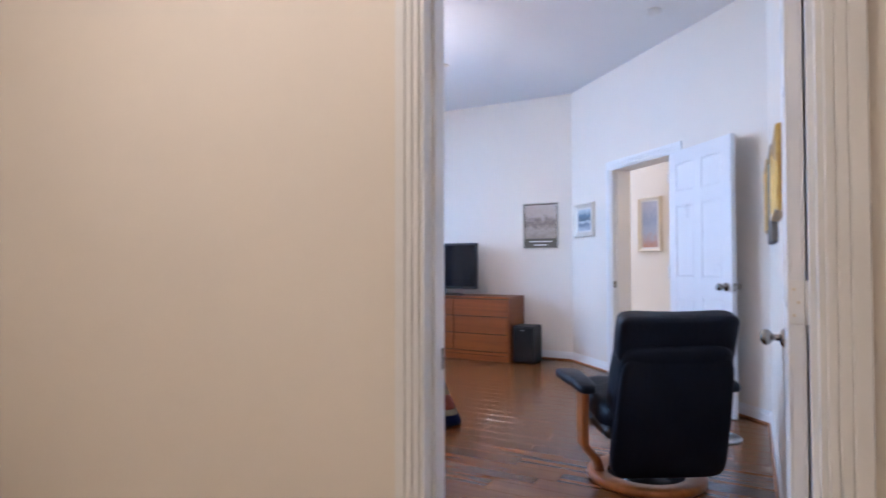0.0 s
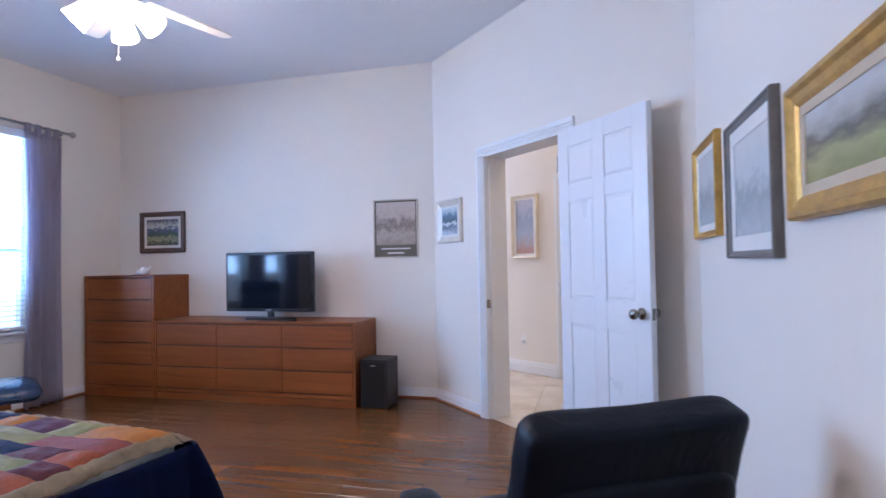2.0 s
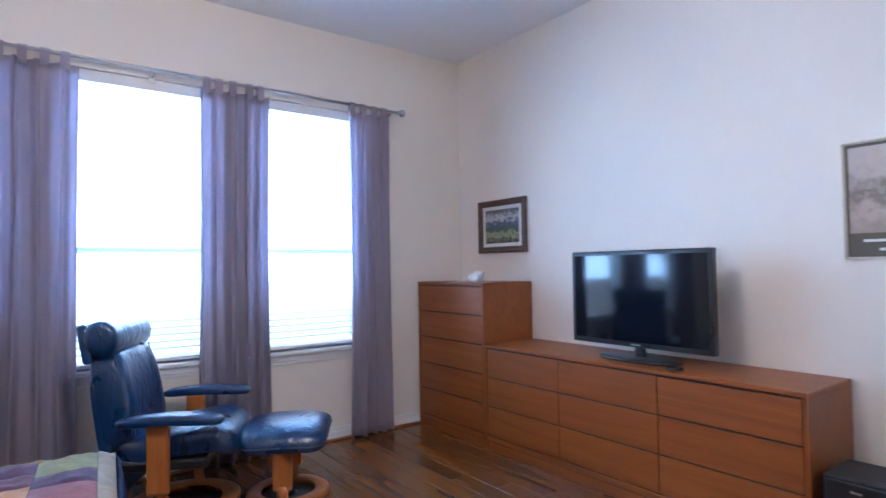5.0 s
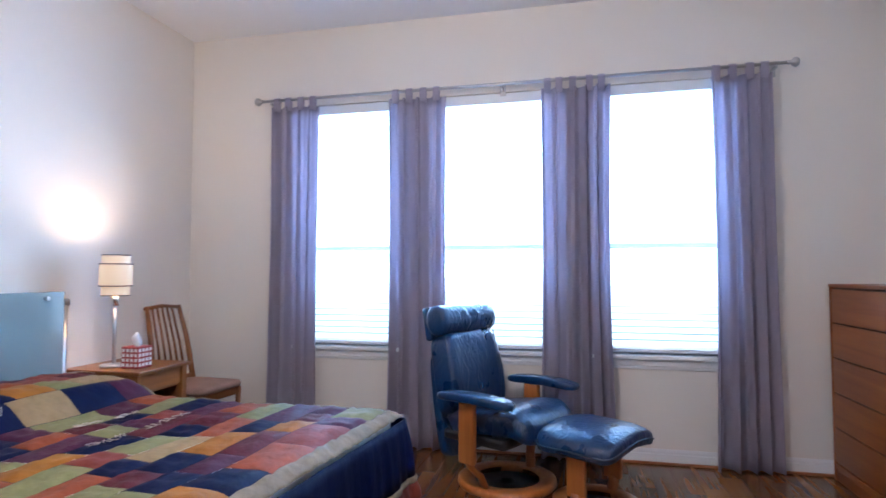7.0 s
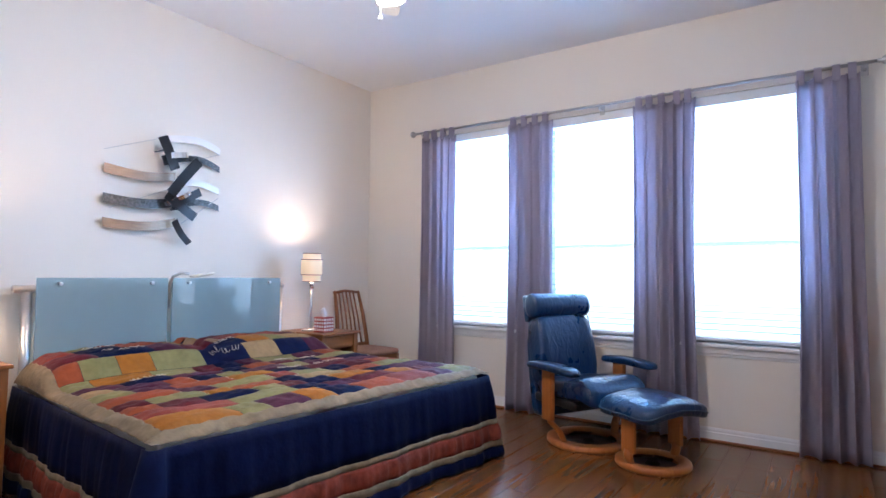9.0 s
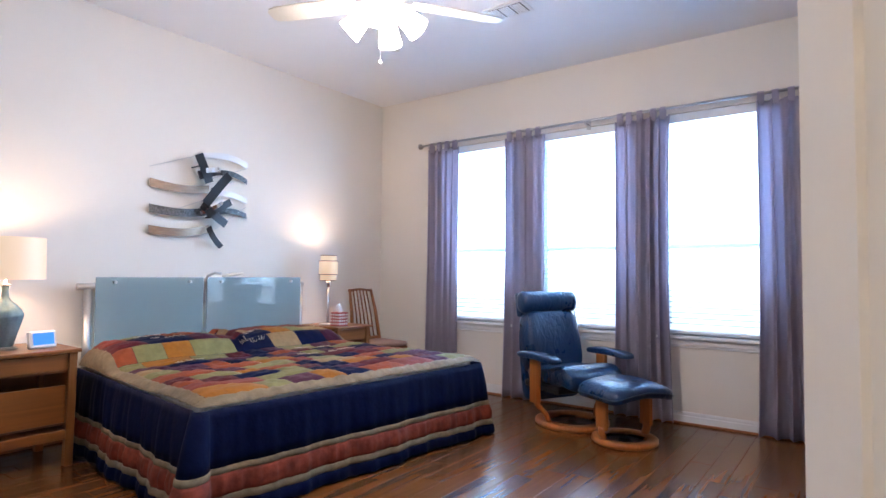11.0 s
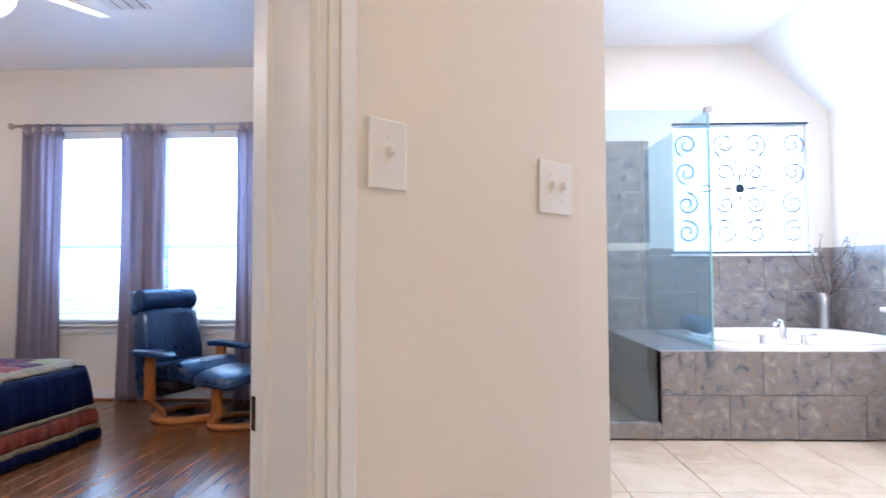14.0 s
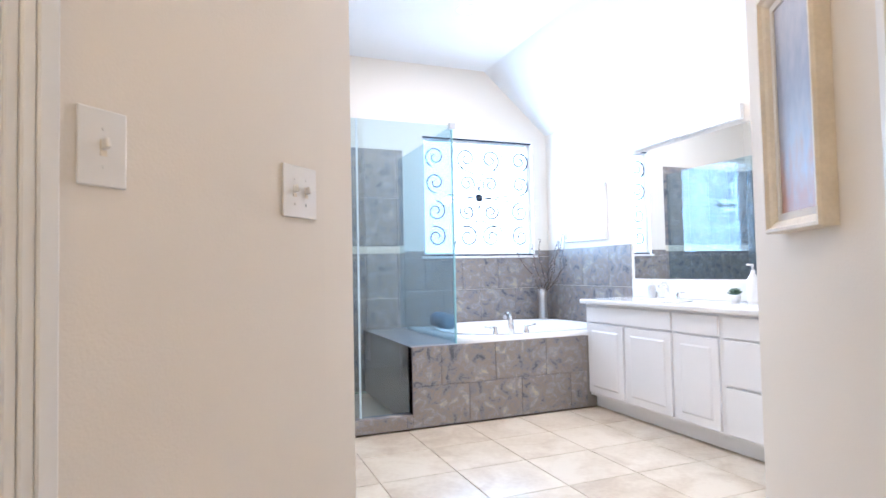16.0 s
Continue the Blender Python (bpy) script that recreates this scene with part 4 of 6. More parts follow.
def recliner(name, m, leather, label, wood_mat=BEECH, low=0.0):
    """A swivel lounge chair on a wooden ring; faces local +y."""
    t = thing(name, m, label, "armchair", "leather lounge chairs")
    part("base_ring", lathe([(0.19, 0.0), (0.275, 0.0), (0.285, 0.012), (0.283, 0.035), (0.27, 0.042), (0.2, 0.042), (0.187, 0.03)], 40, close=False), wood_mat, t, "round wooden ring base", True)
    part("hub", lathe([(0.19, 0.004), (0.05, 0.012), (0.035, 0.02), (0.03, 0.028)], 18), BLACK, t, "", True)
    for s in (-1, 1):
        pts = [(s * 0.225, 0.02, 0.03), (s * 0.25, 0.0, 0.10), (s * 0.31, -0.03, 0.17), (s * 0.325, -0.03, 0.22)]
        part("foot_bracket", tube(pts, 0.028, 10, flat=0.7), wood_mat, t, "", True)
        part("arm_post", box(s * 0.325 - 0.018, s * 0.325 + 0.018, -0.085, 0.02, 0.18, 0.52 - low * 0.4, 0.01, seg=2), wood_mat, t)
        a = part("armrest", puff(0.105, 0.50, 0.055, 0.5, 0.5, 28, 10, Matrix.Translation((s * 0.345, 0.03, 0.545 - low * 0.4)), shape=lambda p: Vector((p.x * (1.15 if p.y > 0 else 0.9), p.y, p.z + 0.02 * math.cos(p.y * 5) - 0.02))), leather, t, "padded leather armrest", True)
    part("seat_frame", box(-0.28, 0.28, -0.25, 0.18, 0.27, 0.33, 0.02, seg=2), BLACK, t)
    part("seat", puff(0.56, 0.60, 0.16, 0.45, 0.35, 36, 14, Matrix.Translation((0, 0.02, 0.385)), shape=lambda p: Vector((p.x, p.y, p.z + 0.025 * math.sin(p.y * 7) - (0.05 * max(0, p.y - 0.18) / 0.12) - 0.012 * math.exp(-(p.x ** 2 + p.y ** 2) * 60)))), leather, t, "tufted leather seat cushion", True)
    bm_m = Matrix.Translation((0, -0.25, 0.40)) @ Matrix.Rotation(radians(17 if low else 11), 4, "X")

    def backshape(p):
        z = p.z + 0.25
        tuft = sum(math.exp(-((p.x - a) ** 2 * 300 + (z - b) ** 2 * 160)) for a in (-0.1, 0.1) for b in (0.14, 0.32)) if p.y > 0 else 0
        crease = 0.006 * math.sin(p.x * 45 + z * 11) * (0.4 + 0.6 * math.sin(z * 6)) if p.y > 0 else 0
        return Vector((p.x * (1.0 - 0.16 * z), p.y + (0.035 * math.sin(z * 6) if p.y > 0 else 0) - 0.022 * tuft + crease * 0.6, p.z))
    part("backrest", puff(0.54, 0.15, 0.50 - low, 0.3, 0.35, 48, 28, bm_m @ Matrix.Translation((0, 0, 0.21 - low / 2)), shape=backshape), leather, t, "creased leather backrest", True)
    hz = 0.535 - low
    prof = [(0.02, -0.262), (0.055, -0.262), (0.078, -0.255), (0.085, -0.235)] + [(0.085, -0.235 + 0.47 * k / 24) for k in range(1, 24)] + [(0.085, 0.235), (0.078, 0.255), (0.055, 0.262), (0.02, 0.262)]
    if low:
        part("headrest", puff(0.53, 0.12, 0.25, 0.3, 0.35, 40, 18, bm_m @ Matrix.Translation((0, -0.01, hz - 0.075)), shape=lambda p: Vector((p.x, p.y + 0.02 * math.cos(p.z * 9), p.z + 0.25 * p.x ** 2))), leather, t, "soft leather headrest", True)
    else:
        part("headrest", lathe(prof, 24, m=bm_m @ Matrix.Translation((0, 0.02, hz)) @ Matrix.Rotation(radians(90), 4, "Y") @ Matrix.Diagonal((1.08, 0.9, 1, 1))), leather, t, "rolled leather headrest", True)
    if not low:
        part("head_panel", box(-0.25, 0.25, -0.085, -0.035, hz - 0.11, hz + 0.09, 0.018, m=bm_m, seg=3), leather, t, "flat leather back of the headrest", True)
    part("back_panel", puff(0.52, 0.07, 0.60, 0.22, 0.25, 40, 16, Matrix.Translation((0, -0.315, 0.44 - low / 2)) @ Matrix.Rotation(radians(12 if low else 9), 4, "X"), shape=lambda p: Vector((p.x * (1 - 0.12 * p.z), p.y + 0.10 * max(0, -p.z - 0.12), p.z))), leather, t, "smooth leather outer back", True)
    for s in (-1, 1):
        part("piping", tube([bm_m @ Vector((s * (0.255 - 0.04 * z), 0.055 + 0.02 * math.sin(z * 6), z)) for z in [0.0 + (0.05 - low * 0.1) * k for k in range(10)]], 0.005, 6), PIPING, t, "", True)
    return t


def ottoman(name, m, leather, label):
    t = thing(name, m, label, "ottoman", "leather footstools")
    part("base_ring", lathe([(0.15, 0.0), (0.215, 0.0), (0.225, 0.012), (0.223, 0.035), (0.21, 0.042), (0.16, 0.042), (0.147, 0.03)], 36, close=False), BEECH, t, "round wooden ring base", True)
    part("hub", lathe([(0.15, 0.004), (0.05, 0.012), (0.03, 0.03)], 18), BLACK, t)
    for s in (-1, 1):
        part("foot_bracket", tube([(s * 0.18, 0, 0.03), (s * 0.20, 0, 0.08), (s * 0.195, 0, 0.12)], 0.03, 10, flat=0.8), BEECH, t, "", True)
        part("leg", box(s * 0.195 - 0.016, s * 0.195 + 0.016, -0.05, 0.05, 0.10, 0.31, 0.008, seg=2), BEECH, t)
    part("cushion", puff(0.54, 0.46, 0.11, 0.5, 0.35, 36, 14, Matrix.Translation((0, 0, 0.375)), shape=lambda p: Vector((p.x, p.y, p.z - 0.75 * p.x ** 2 - 0.3 * p.y ** 2 + 0.02 + 0.004 * math.sin(p.x * 40) * max(0, p.z) * 10 - 0.016 * math.exp(-((p.x) ** 2 + (p.y) ** 2) * 120)))), leather, t, "tufted leather footstool cushion", True)
    part("piping", tube([(0.27 * math.copysign(abs(math.cos(a)) ** 0.35, math.cos(a)), 0.232 * math.copysign(abs(math.sin(a)) ** 0.35, math.sin(a)), 0.375 - 0.75 * (0.27 * abs(math.cos(a)) ** 0.35) ** 2 - 0.3 * (0.232 * abs(math.sin(a)) ** 0.35) ** 2 + 0.02) for a in [k * math.pi / 24 for k in range(49)]], 0.005, 6), PIPING, t, "", True)
    return t


recliner("recliner", Matrix.Translation((-4.45, 4.54, 0)) @ Matrix.Rotation(radians(-28), 4, "Z"), LEATHER, "blue leather reclining chair on a round wooden base by the window")
ottoman("ottoman", Matrix.Translation((-4.22, 5.03, 0)) @ Matrix.Rotation(radians(-30), 4, "Z"), LEATHER, "blue leather footstool in front of the recliner")
recliner("recliner", Matrix.Translation(CHAIR2) @ Matrix.Rotation(radians(CHAIR2_TURN), 4, "Z") @ Matrix.Diagonal((1.04, 1.0, 1.02, 1.0)), LEATHERK, "near black leather reclining chair seen from behind, beside the wall", low=0.10)

# ---- bed ----
BX0, BX1, BY_H, BY_F, BZ = -3.76, -1.70, 2.16, 4.10, 0.57
bed = thing("bed", Matrix.Identity(4), "king size bed with a steel and frosted glass headboard", "bed")
part("mattress", box(BX0 + 0.05, BX1 - 0.05, BY_H + 0.02, BY_F - 0.05, 0.30, BZ - 0.03, 0.04, seg=3), MATW, bed)
part("box_base", box(BX0 + 0.06, BX1 - 0.06, BY_H + 0.02, BY_F - 0.06, 0.02, 0.30, 0.01), MATW, bed)
for x in (BX0 - 0.01, BX1 - 0.24):
    part("post", tube([(x + 0.0, 2.10, 0.0), (x + 0.0, 2.10, 1.03)], 0.028, 14), STEEL, bed, "brushed steel headboard post", True)
part("cap_rail", tube([(BX0 - 0.04, 2.10, 1.045), (BX1 - 0.17, 2.10, 1.045)], 0.024, 12), STEEL, bed, "brushed steel rail", True)
xm = -2.78
for a, b in ((BX0 + 0.02, xm - 0.015), (xm + 0.015, BX1 - 0.27)):
    part("glass_panel", box(a, b, 2.135, 2.147, 0.52, 1.11, 0.002), FROST, bed, "frosted pale blue glass headboard panel")
    for q in (a + 0.12, b - 0.12):
        part("clamp", lathe([(0.012, 0), (0.012, 0.02), (0.006, 0.022)], 12, m=Matrix.Translation((q, 2.147, 1.075)) @ Matrix.Rotation(radians(-90), 4, "X")), STEEL, bed)
rl = thing("reading_lamp", Matrix.Translation((xm, 2.12, 1.05)), "small curved steel reading lamp clipped to the headboard", "lamp")
part("arm", tube([(0, 0.01, -0.15), (0, 0.02, 0.02), (-0.01, 0.04, 0.07), (-0.05, 0.07, 0.095), (-0.10, 0.09, 0.09)], 0.011, 10), STEEL, rl, "", True)
part("head", puff(0.20, 0.06, 0.025, 0.8, 0.8, 24, 8, Matrix.Translation((-0.19, 0.11, 0.083)) @ Matrix.Rotation(radians(8), 4, "Y")), FRAMEW, rl, "", True)


def satin(name, colour, var=0.2, spec=0.16, ripple=0.75):
    return surface(name, colour, 0.6, var=var, scale=14, fine=38, bump=ripple, spec=spec)


NAVY = satin("navy_satin", (0.0028, 0.0062, 0.032), 0.3, 0.06, 0.6)
CREAMQ = satin("cream_satin", (0.205, 0.158, 0.098), 0.3)
REDQ = satin("rust_satin", (0.20, 0.042, 0.024), 0.45)
MAROON, CORAL, SAGE = satin("maroon_patch", (0.075, 0.007, 0.013)), satin("coral_patch", (0.23, 0.050, 0.016)), satin("sage_patch", (0.185, 0.175, 0.070))
OCHRE, SAND, PLUM, ROSE = satin("ochre_patch", (0.28, 0.105, 0.010)), satin("sand_patch", (0.27, 0.18, 0.085)), satin("plum_patch", (0.052, 0.008, 0.028)), satin("rose_patch", (0.18, 0.036, 0.026))
QUILT = [NAVY, NAVY, MAROON, CORAL, SAGE, OCHRE, SAND, PLUM, ROSE, MAROON, SAGE, CORAL]
THREAD = surface("embroidery_thread", (0.50, 0.43, 0.34), 0.7, bump=0.2)
quilt = thing("quilt", Matrix.Identity(4), "patchwork quilt of navy, rust, sage and gold draped over the bed", "quilt")


def lift(x, y):
    """Height of the quilt's upper side: pillows at the head, a soft roll-off at the edges."""
    z = BZ
    for px, ex in ((-3.22, 0.53), (-2.24, 0.53)):
        q = max(0.0, 1 - abs((x - px) / ex) ** 3.5)
        r = (y - 2.46) / 0.30
        z += 0.125 * (q ** 0.4) * math.exp(-r ** 6 * 1.2)
    d = min(x - BX0, BX1 - x, BY_F - y)
    if d < 0.13:
        z -= 0.05 * (1 - max(d, 0) / 0.13) ** 2
    return z + 0.008 * math.sin(9 * x + 3 * y) * math.sin(7 * y)


def patch(x0, x1, y0, y1, mat, puffed=0.010, n=8, name="patch"):
    bm = bmesh.new()
    g = []
    for i in range(n + 1):
        row = []
        for j in range(n + 1):
            u, v = i / n, j / n
            x, y = x0 + (x1 - x0) * u, y0 + (y1 - y0) * v
            e = max(0.0, math.sin(math.pi * u) * math.sin(math.pi * v)) ** 0.3
            w = 0.0035 * math.sin(x * 61 + y * 17) * e + 0.003 * math.sin(y * 73 - x * 23) * e
            row.append(bm.verts.new((x, y, lift(x, y) + puffed * e + w)))
        g.append(row)
    for i in range(n):
        for j in range(n):
            bm.faces.new((g[i][j], g[i + 1][j], g[i + 1][j + 1], g[i][j + 1]))
    return part(name, bm, mat, quilt, smooth=True)


rq = random.Random(11)
patch(BX0 + 0.035, BX1 - 0.035, BY_H, BY_F - 0.035, NAVY, -0.03, 40, "backing")
BORDER = 0.068
rowh = [0.17, 0.14, 0.18, 0.13, 0.15, 0.12, 0.14, 0.13, 0.15, 0.12, 0.14, 0.13, 0.19]
tot = BY_F - BORDER - BY_H - 0.02
y = BY_H + 0.02
for h in rowh:
    h = h * tot / sum(rowh)
    x = BX0 + BORDER
    prev = None
    while x < BX1 - BORDER - 0.02:
        x2 = min(x + rq.choice((0.15, 0.2, 0.27, 0.33)), BX1 - BORDER)
        if BX1 - BORDER - x2 < 0.11:
            x2 = BX1 - BORDER
        c = rq.choice([q for q in QUILT if q is not prev])
        p = patch(x + 0.001, x2 - 0.001, y + 0.001, y + h - 0.001, c)
        if c in (NAVY, MAROON) and x2 - x > 0.2 and rq.random() < 0.4:
            for line in range(3):
                pts = []
                cx, cy = x + (x2 - x) * (0.25 + 0.25 * line), y + h * rq.uniform(0.4, 0.6)
                k, e = rq.uniform(2, 4), rq.uniform(-0.5, 0.5)
                for s in range(22):
                    a = s / 21 * 2 - 1
                    qy = cy + h * 0.15 * math.sin(k * 2.2 * a + line)
                    qx = cx + (x2 - x) * 0.09 * a + 0.010 * math.sin(7 * a + e)
                    pts.append((qx, qy, lift(qx, qy) + 0.0195))
                part("embroidery", tube(pts, 0.0018, 5), THREAD, p, "cream stitched figure")
        prev = c
        x = x2
    y += h
# cream border strips on the top
for x0, x1, y0, y1, n in ((BX0 + 0.01, BX0 + BORDER, BY_H + 0.02, BY_F - BORDER, 60), (BX1 - BORDER, BX1 - 0.01, BY_H + 0.02, BY_F - BORDER, 60), (BX0 + 0.01, BX1 - 0.01, BY_F - BORDER, BY_F - 0.01, 60)):
    strip_ob = patch(x0, x1, y0, y1, CREAMQ, 0.012, n, "border_strip")
    long_axis = 0 if x1 - x0 > y1 - y0 else 1
    for v in strip_ob.data.vertices:
        v.co.z += 0.0035 * math.sin(v.co[long_axis] * 95 + 2 * math.sin(v.co[long_axis] * 17))


def drape(z0, z1, mat, name, swell=0.0):
    """A band of the quilt's hanging sides, round three sides of the bed."""
    path = []
    nlong, ncorner = 130, 14
    R = 0.06
    for k in range(nlong + 1):
        path.append((Vector((BX1 - R, BY_H + 0.05 + (BY_F - R - BY_H - 0.05) * k / nlong)), Vector((1, 0))))
    for k in range(1, ncorner):
        a = math.pi / 2 * k / ncorner
        path.append((Vector((BX1 - R, BY_F - R)), Vector((math.cos(a), math.sin(a)))))
    for k in range(nlong + 1):
        path.append((Vector((BX1 - R - (BX1 - BX0 - 2 * R) * k / nlong, BY_F - R)), Vector((0, 1))))
    for k in range(1, ncorner):
        a = math.pi / 2 * (1 + k / ncorner)
        path.append((Vector((BX0 + R, BY_F - R)), Vector((math.cos(a), math.sin(a)))))
    for k in range(nlong + 1):
        path.append((Vector((BX0 + R, BY_F - R - (BY_F - R - BY_H - 0.05) * k / nlong)), Vector((-1, 0))))
    bm = bmesh.new()
    nz = 6
    rows = []
    s = 0.0
    for i, (p, d) in enumerate(path):
        if i:
            s += (p + d * R - path[i - 1][0] - path[i - 1][1] * R).length
        corner = abs(d.x * d.y) * 2
        row = []
        for j in range(nz + 1):
            v = j / nz
            z = z0 + (z1 - z0) * v
            drop = (BZ - z) / BZ
            out = R + 0.055 * drop ** 1.1 + corner * (0.21 if d.x > 0 else 0.05) * drop + drop * (0.016 * math.sin(s * 9) + 0.010 * math.sin(s * 29 + 1) + 0.004 * math.sin(s * 71))
            out += swell * math.sin(math.pi * v) + (1.0 if mat is REDQ else 0.2) * (0.004 * math.sin(s * 120 + 3 * math.sin(s * 9)) + 0.003 * math.sin(s * 83)) * math.sin(math.pi * v)
            q = p + d * out
            row.append(bm.verts.new((q.x, q.y, z)))
        rows.append(row)
    for a, b in zip(rows, rows[1:]):
        for j in range(nz):
            bm.faces.new((a[j], b[j], b[j + 1], a[j + 1]))
    ob = part(name, bm, mat, quilt, smooth=True)
    m = ob.modifiers.new("thick", "SOLIDIFY")
    m.thickness, m.offset = 0.012, -1


drape(0.245, BZ - 0.056, NAVY, "navy_drop", 0.008)
drape(0.215, 0.247, CREAMQ, "cream_band", 0.006)
drape(0.115, 0.217, REDQ, "rust_band", 0.008)
drape(0.078, 0.117, CREAMQ, "cream_band", 0.006)
drape(0.012, 0.080, NAVY, "navy_hem", 0.006)



def settle(ob):
    """The bed stands a little askew: its plan corners, head to foot."""
    far_head, near_head, near_foot, far_foot = Vector((-3.74, 2.16)), Vector((-1.86, 2.16)), Vector((-1.68, 3.92)), Vector((-3.78, 4.14))
    for v in ob.data.vertices:
        a, b = (v.co.x - BX0) / (BX1 - BX0), (v.co.y - BY_H) / (BY_F - BY_H)
        q = far_head * (1 - a) * (1 - b) + near_head * a * (1 - b) + near_foot * a * b + far_foot * (1 - a) * b
        v.co.x, v.co.y = q


for o in quilt.children_recursive:
    settle(o)
for o in bed.children:
    if o.name.startswith(("mattress", "box_base")):
        settle(o)

# ---- nightstands and what stands on them ----


def nightstand(m, label, w=0.58, d=0.5, h=0.69):
    """Front towards local +y; origin on the floor in the middle."""
    t = thing("nightstand", m, label, "nightstand", "bedside tables")
    part("top", box(-w / 2 - 0.015, w / 2 + 0.015, -d / 2, d / 2 + 0.02, h - 0.022, h, 0.005, seg=2), OAK, t)
    for x in (-w / 2, w / 2 - 0.045):
        for y in (-d / 2 + 0.01, d / 2 - 0.045):
            bm = bmesh.new()
            box(x, x + 0.045, y, y + 0.045, 0, h - 0.022, 0.003, bm=bm)
            for v in bm.verts:
                if v.co.z < 0.01:
                    v.co.x += 0.008 * (1 if x < 0 else -1)
            part("leg", bm, OAKV, t)
    for x in (-w / 2 + 0.005, w / 2 - 0.02):
        part("side_panel", box(x, x + 0.015, -d / 2 + 0.05, d / 2 - 0.045, 0.17, h - 0.022), OAK, t)
    part("back_panel", box(-w / 2 + 0.045, w / 2 - 0.045, -d / 2 + 0.02, -d / 2 + 0.03, 0.17, h - 0.022), OAK, t)
    part("upper_drawer", box(-w / 2 + 0.047, w / 2 - 0.047, d / 2 - 0.04, d / 2 - 0.012, h - 0.125, h - 0.028, 0.002), OAK, t)
    part("shelf", box(-w / 2 + 0.03, w / 2 - 0.03, -d / 2 + 0.03, d / 2 - 0.03, h - 0.14, h - 0.128), OAK, t)
    part("lower_shelf", box(-w / 2 + 0.03, w / 2 - 0.03, -d / 2 + 0.03, d / 2 - 0.02, 0.19, 0.21), OAK, t)
    lower = part("lower_drawer", box(-w / 2 + 0.05, w / 2 - 0.05, d / 2 - 0.05, d / 2 - 0.025, 0.255, h - 0.215, 0.002), OAK, t)
    part("finger_groove", box(-w / 2 + 0.05, w / 2 - 0.05, d / 2 - 0.05, d / 2 - 0.03, 0.243, 0.253), TEAK_SHADE, lower)
    part("front_rail", box(-w / 2 + 0.045, w / 2 - 0.045, d / 2 - 0.045, d / 2 - 0.008, 0.16, 0.215, 0.003), OAK, t)
    return t


nightstand(Matrix.Translation((-1.395, 2.33, 0)), "honey oak nightstand with a drawer and an open shelf", w=0.62)
nightstand(Matrix.Translation((-4.05, 2.30, 0)), "honey oak nightstand beyond the bed", w=0.42, h=0.66)

tl = thing("table_lamp", Matrix.Translation((-1.40, 2.34, 0.69)), "lit table lamp with a ribbed teal glass base and drum shade", "lamp")
part("foot", lathe([(0.07, 0), (0.07, 0.012), (0.05, 0.018)], 24), SHOWERG, tl, "clear acrylic foot", True)
prof = [(0.046, 0.018), (0.050, 0.03), (0.066, 0.09), (0.084, 0.15), (0.094, 0.19), (0.095, 0.205), (0.086, 0.228), (0.060, 0.26), (0.034, 0.283), (0.021, 0.305), (0.0175, 0.34), (0.019, 0.37)]
bm = lathe(prof, 48)
for v in bm.verts:
    a = math.atan2(v.co.y, v.co.x)
    r = 1 + 0.018 * math.cos(12 * a) * min(1, math.hypot(v.co.x, v.co.y) / 0.08)
    v.co.x *= r
    v.co.y *= r
part("base", bm, TEALG, tl, "ribbed teal glass vase base", True)
part("collar", lathe([(0.028, 0.37), (0.028, 0.38), (0.01, 0.385), (0.008, 0.46)], 16), CHROME, tl, "", True)
sh = part("shade", lathe([(0.195, 0.41), (0.19, 0.655)], 40, close=False), SHADE, tl, "glowing cream drum shade", True)
lamp("bedside_lamp_left", "POINT", LAMP_WATTS, WARM, Matrix.Translation((-1.40, 2.34, 1.24)), 0.05)

cl = thing("digital_clock", Matrix.Translation((-1.565, 2.44, 0.69)) @ Matrix.Rotation(radians(10), 4, "Z"), "small white digital frame with a blue screen", "clock")
part("case", box(-0.075, 0.075, -0.02, 0.02, 0, 0.105, 0.008, m=Matrix.Rotation(radians(10), 4, "X")), PLASTIC, cl)
part("display", box(-0.058, 0.058, 0.0205, 0.022, 0.02, 0.09, m=Matrix.Rotation(radians(10), 4, "X")), glow("blue_display", (0.04, 0.25, 0.75), 0.9, (0.02, 0.1, 0.3)), cl, "lit blue screen")

LRX, LRY = -3.98, 2.26
fl = thing("bedside_lamp", Matrix.Translation((LRX, LRY, 0.66)), "slim steel lamp with a banded cream cylinder shade, lit", "lamp")
part("foot", lathe([(0.075, 0), (0.075, 0.012), (0.02, 0.018), (0.012, 0.02)], 24), STEEL, fl, "", True)
part("stem", tube([(0, 0, 0.015), (0, 0, 0.36)], 0.011, 12), STEEL, fl, "", True)
part("socket", tube([(0, 0, 0.36), (0, 0, 0.44)], 0.02, 12), CHROME, fl, "", True)
part("shade", lathe([(0.075, 0.42), (0.075, 0.47), (0.088, 0.485), (0.088, 0.60), (0.075, 0.615), (0.075, 0.66)], 32, close=False), SHADE, fl, "glowing banded cylinder shade", True)
for z, r in ((0.42, 0.076), (0.477, 0.089), (0.607, 0.089), (0.66, 0.076)):
    part("band", lathe([(r, z - 0.003), (r + 0.002, z - 0.003), (r + 0.002, z + 0.003), (r, z + 0.003)], 32, close=False), DARKM, fl)
lamp("bedside_lamp_right", "POINT", LAMP_WATTS * 1.25, WARM, Matrix.Translation((LRX, LRY, 0.66 + 0.60)), 0.04)

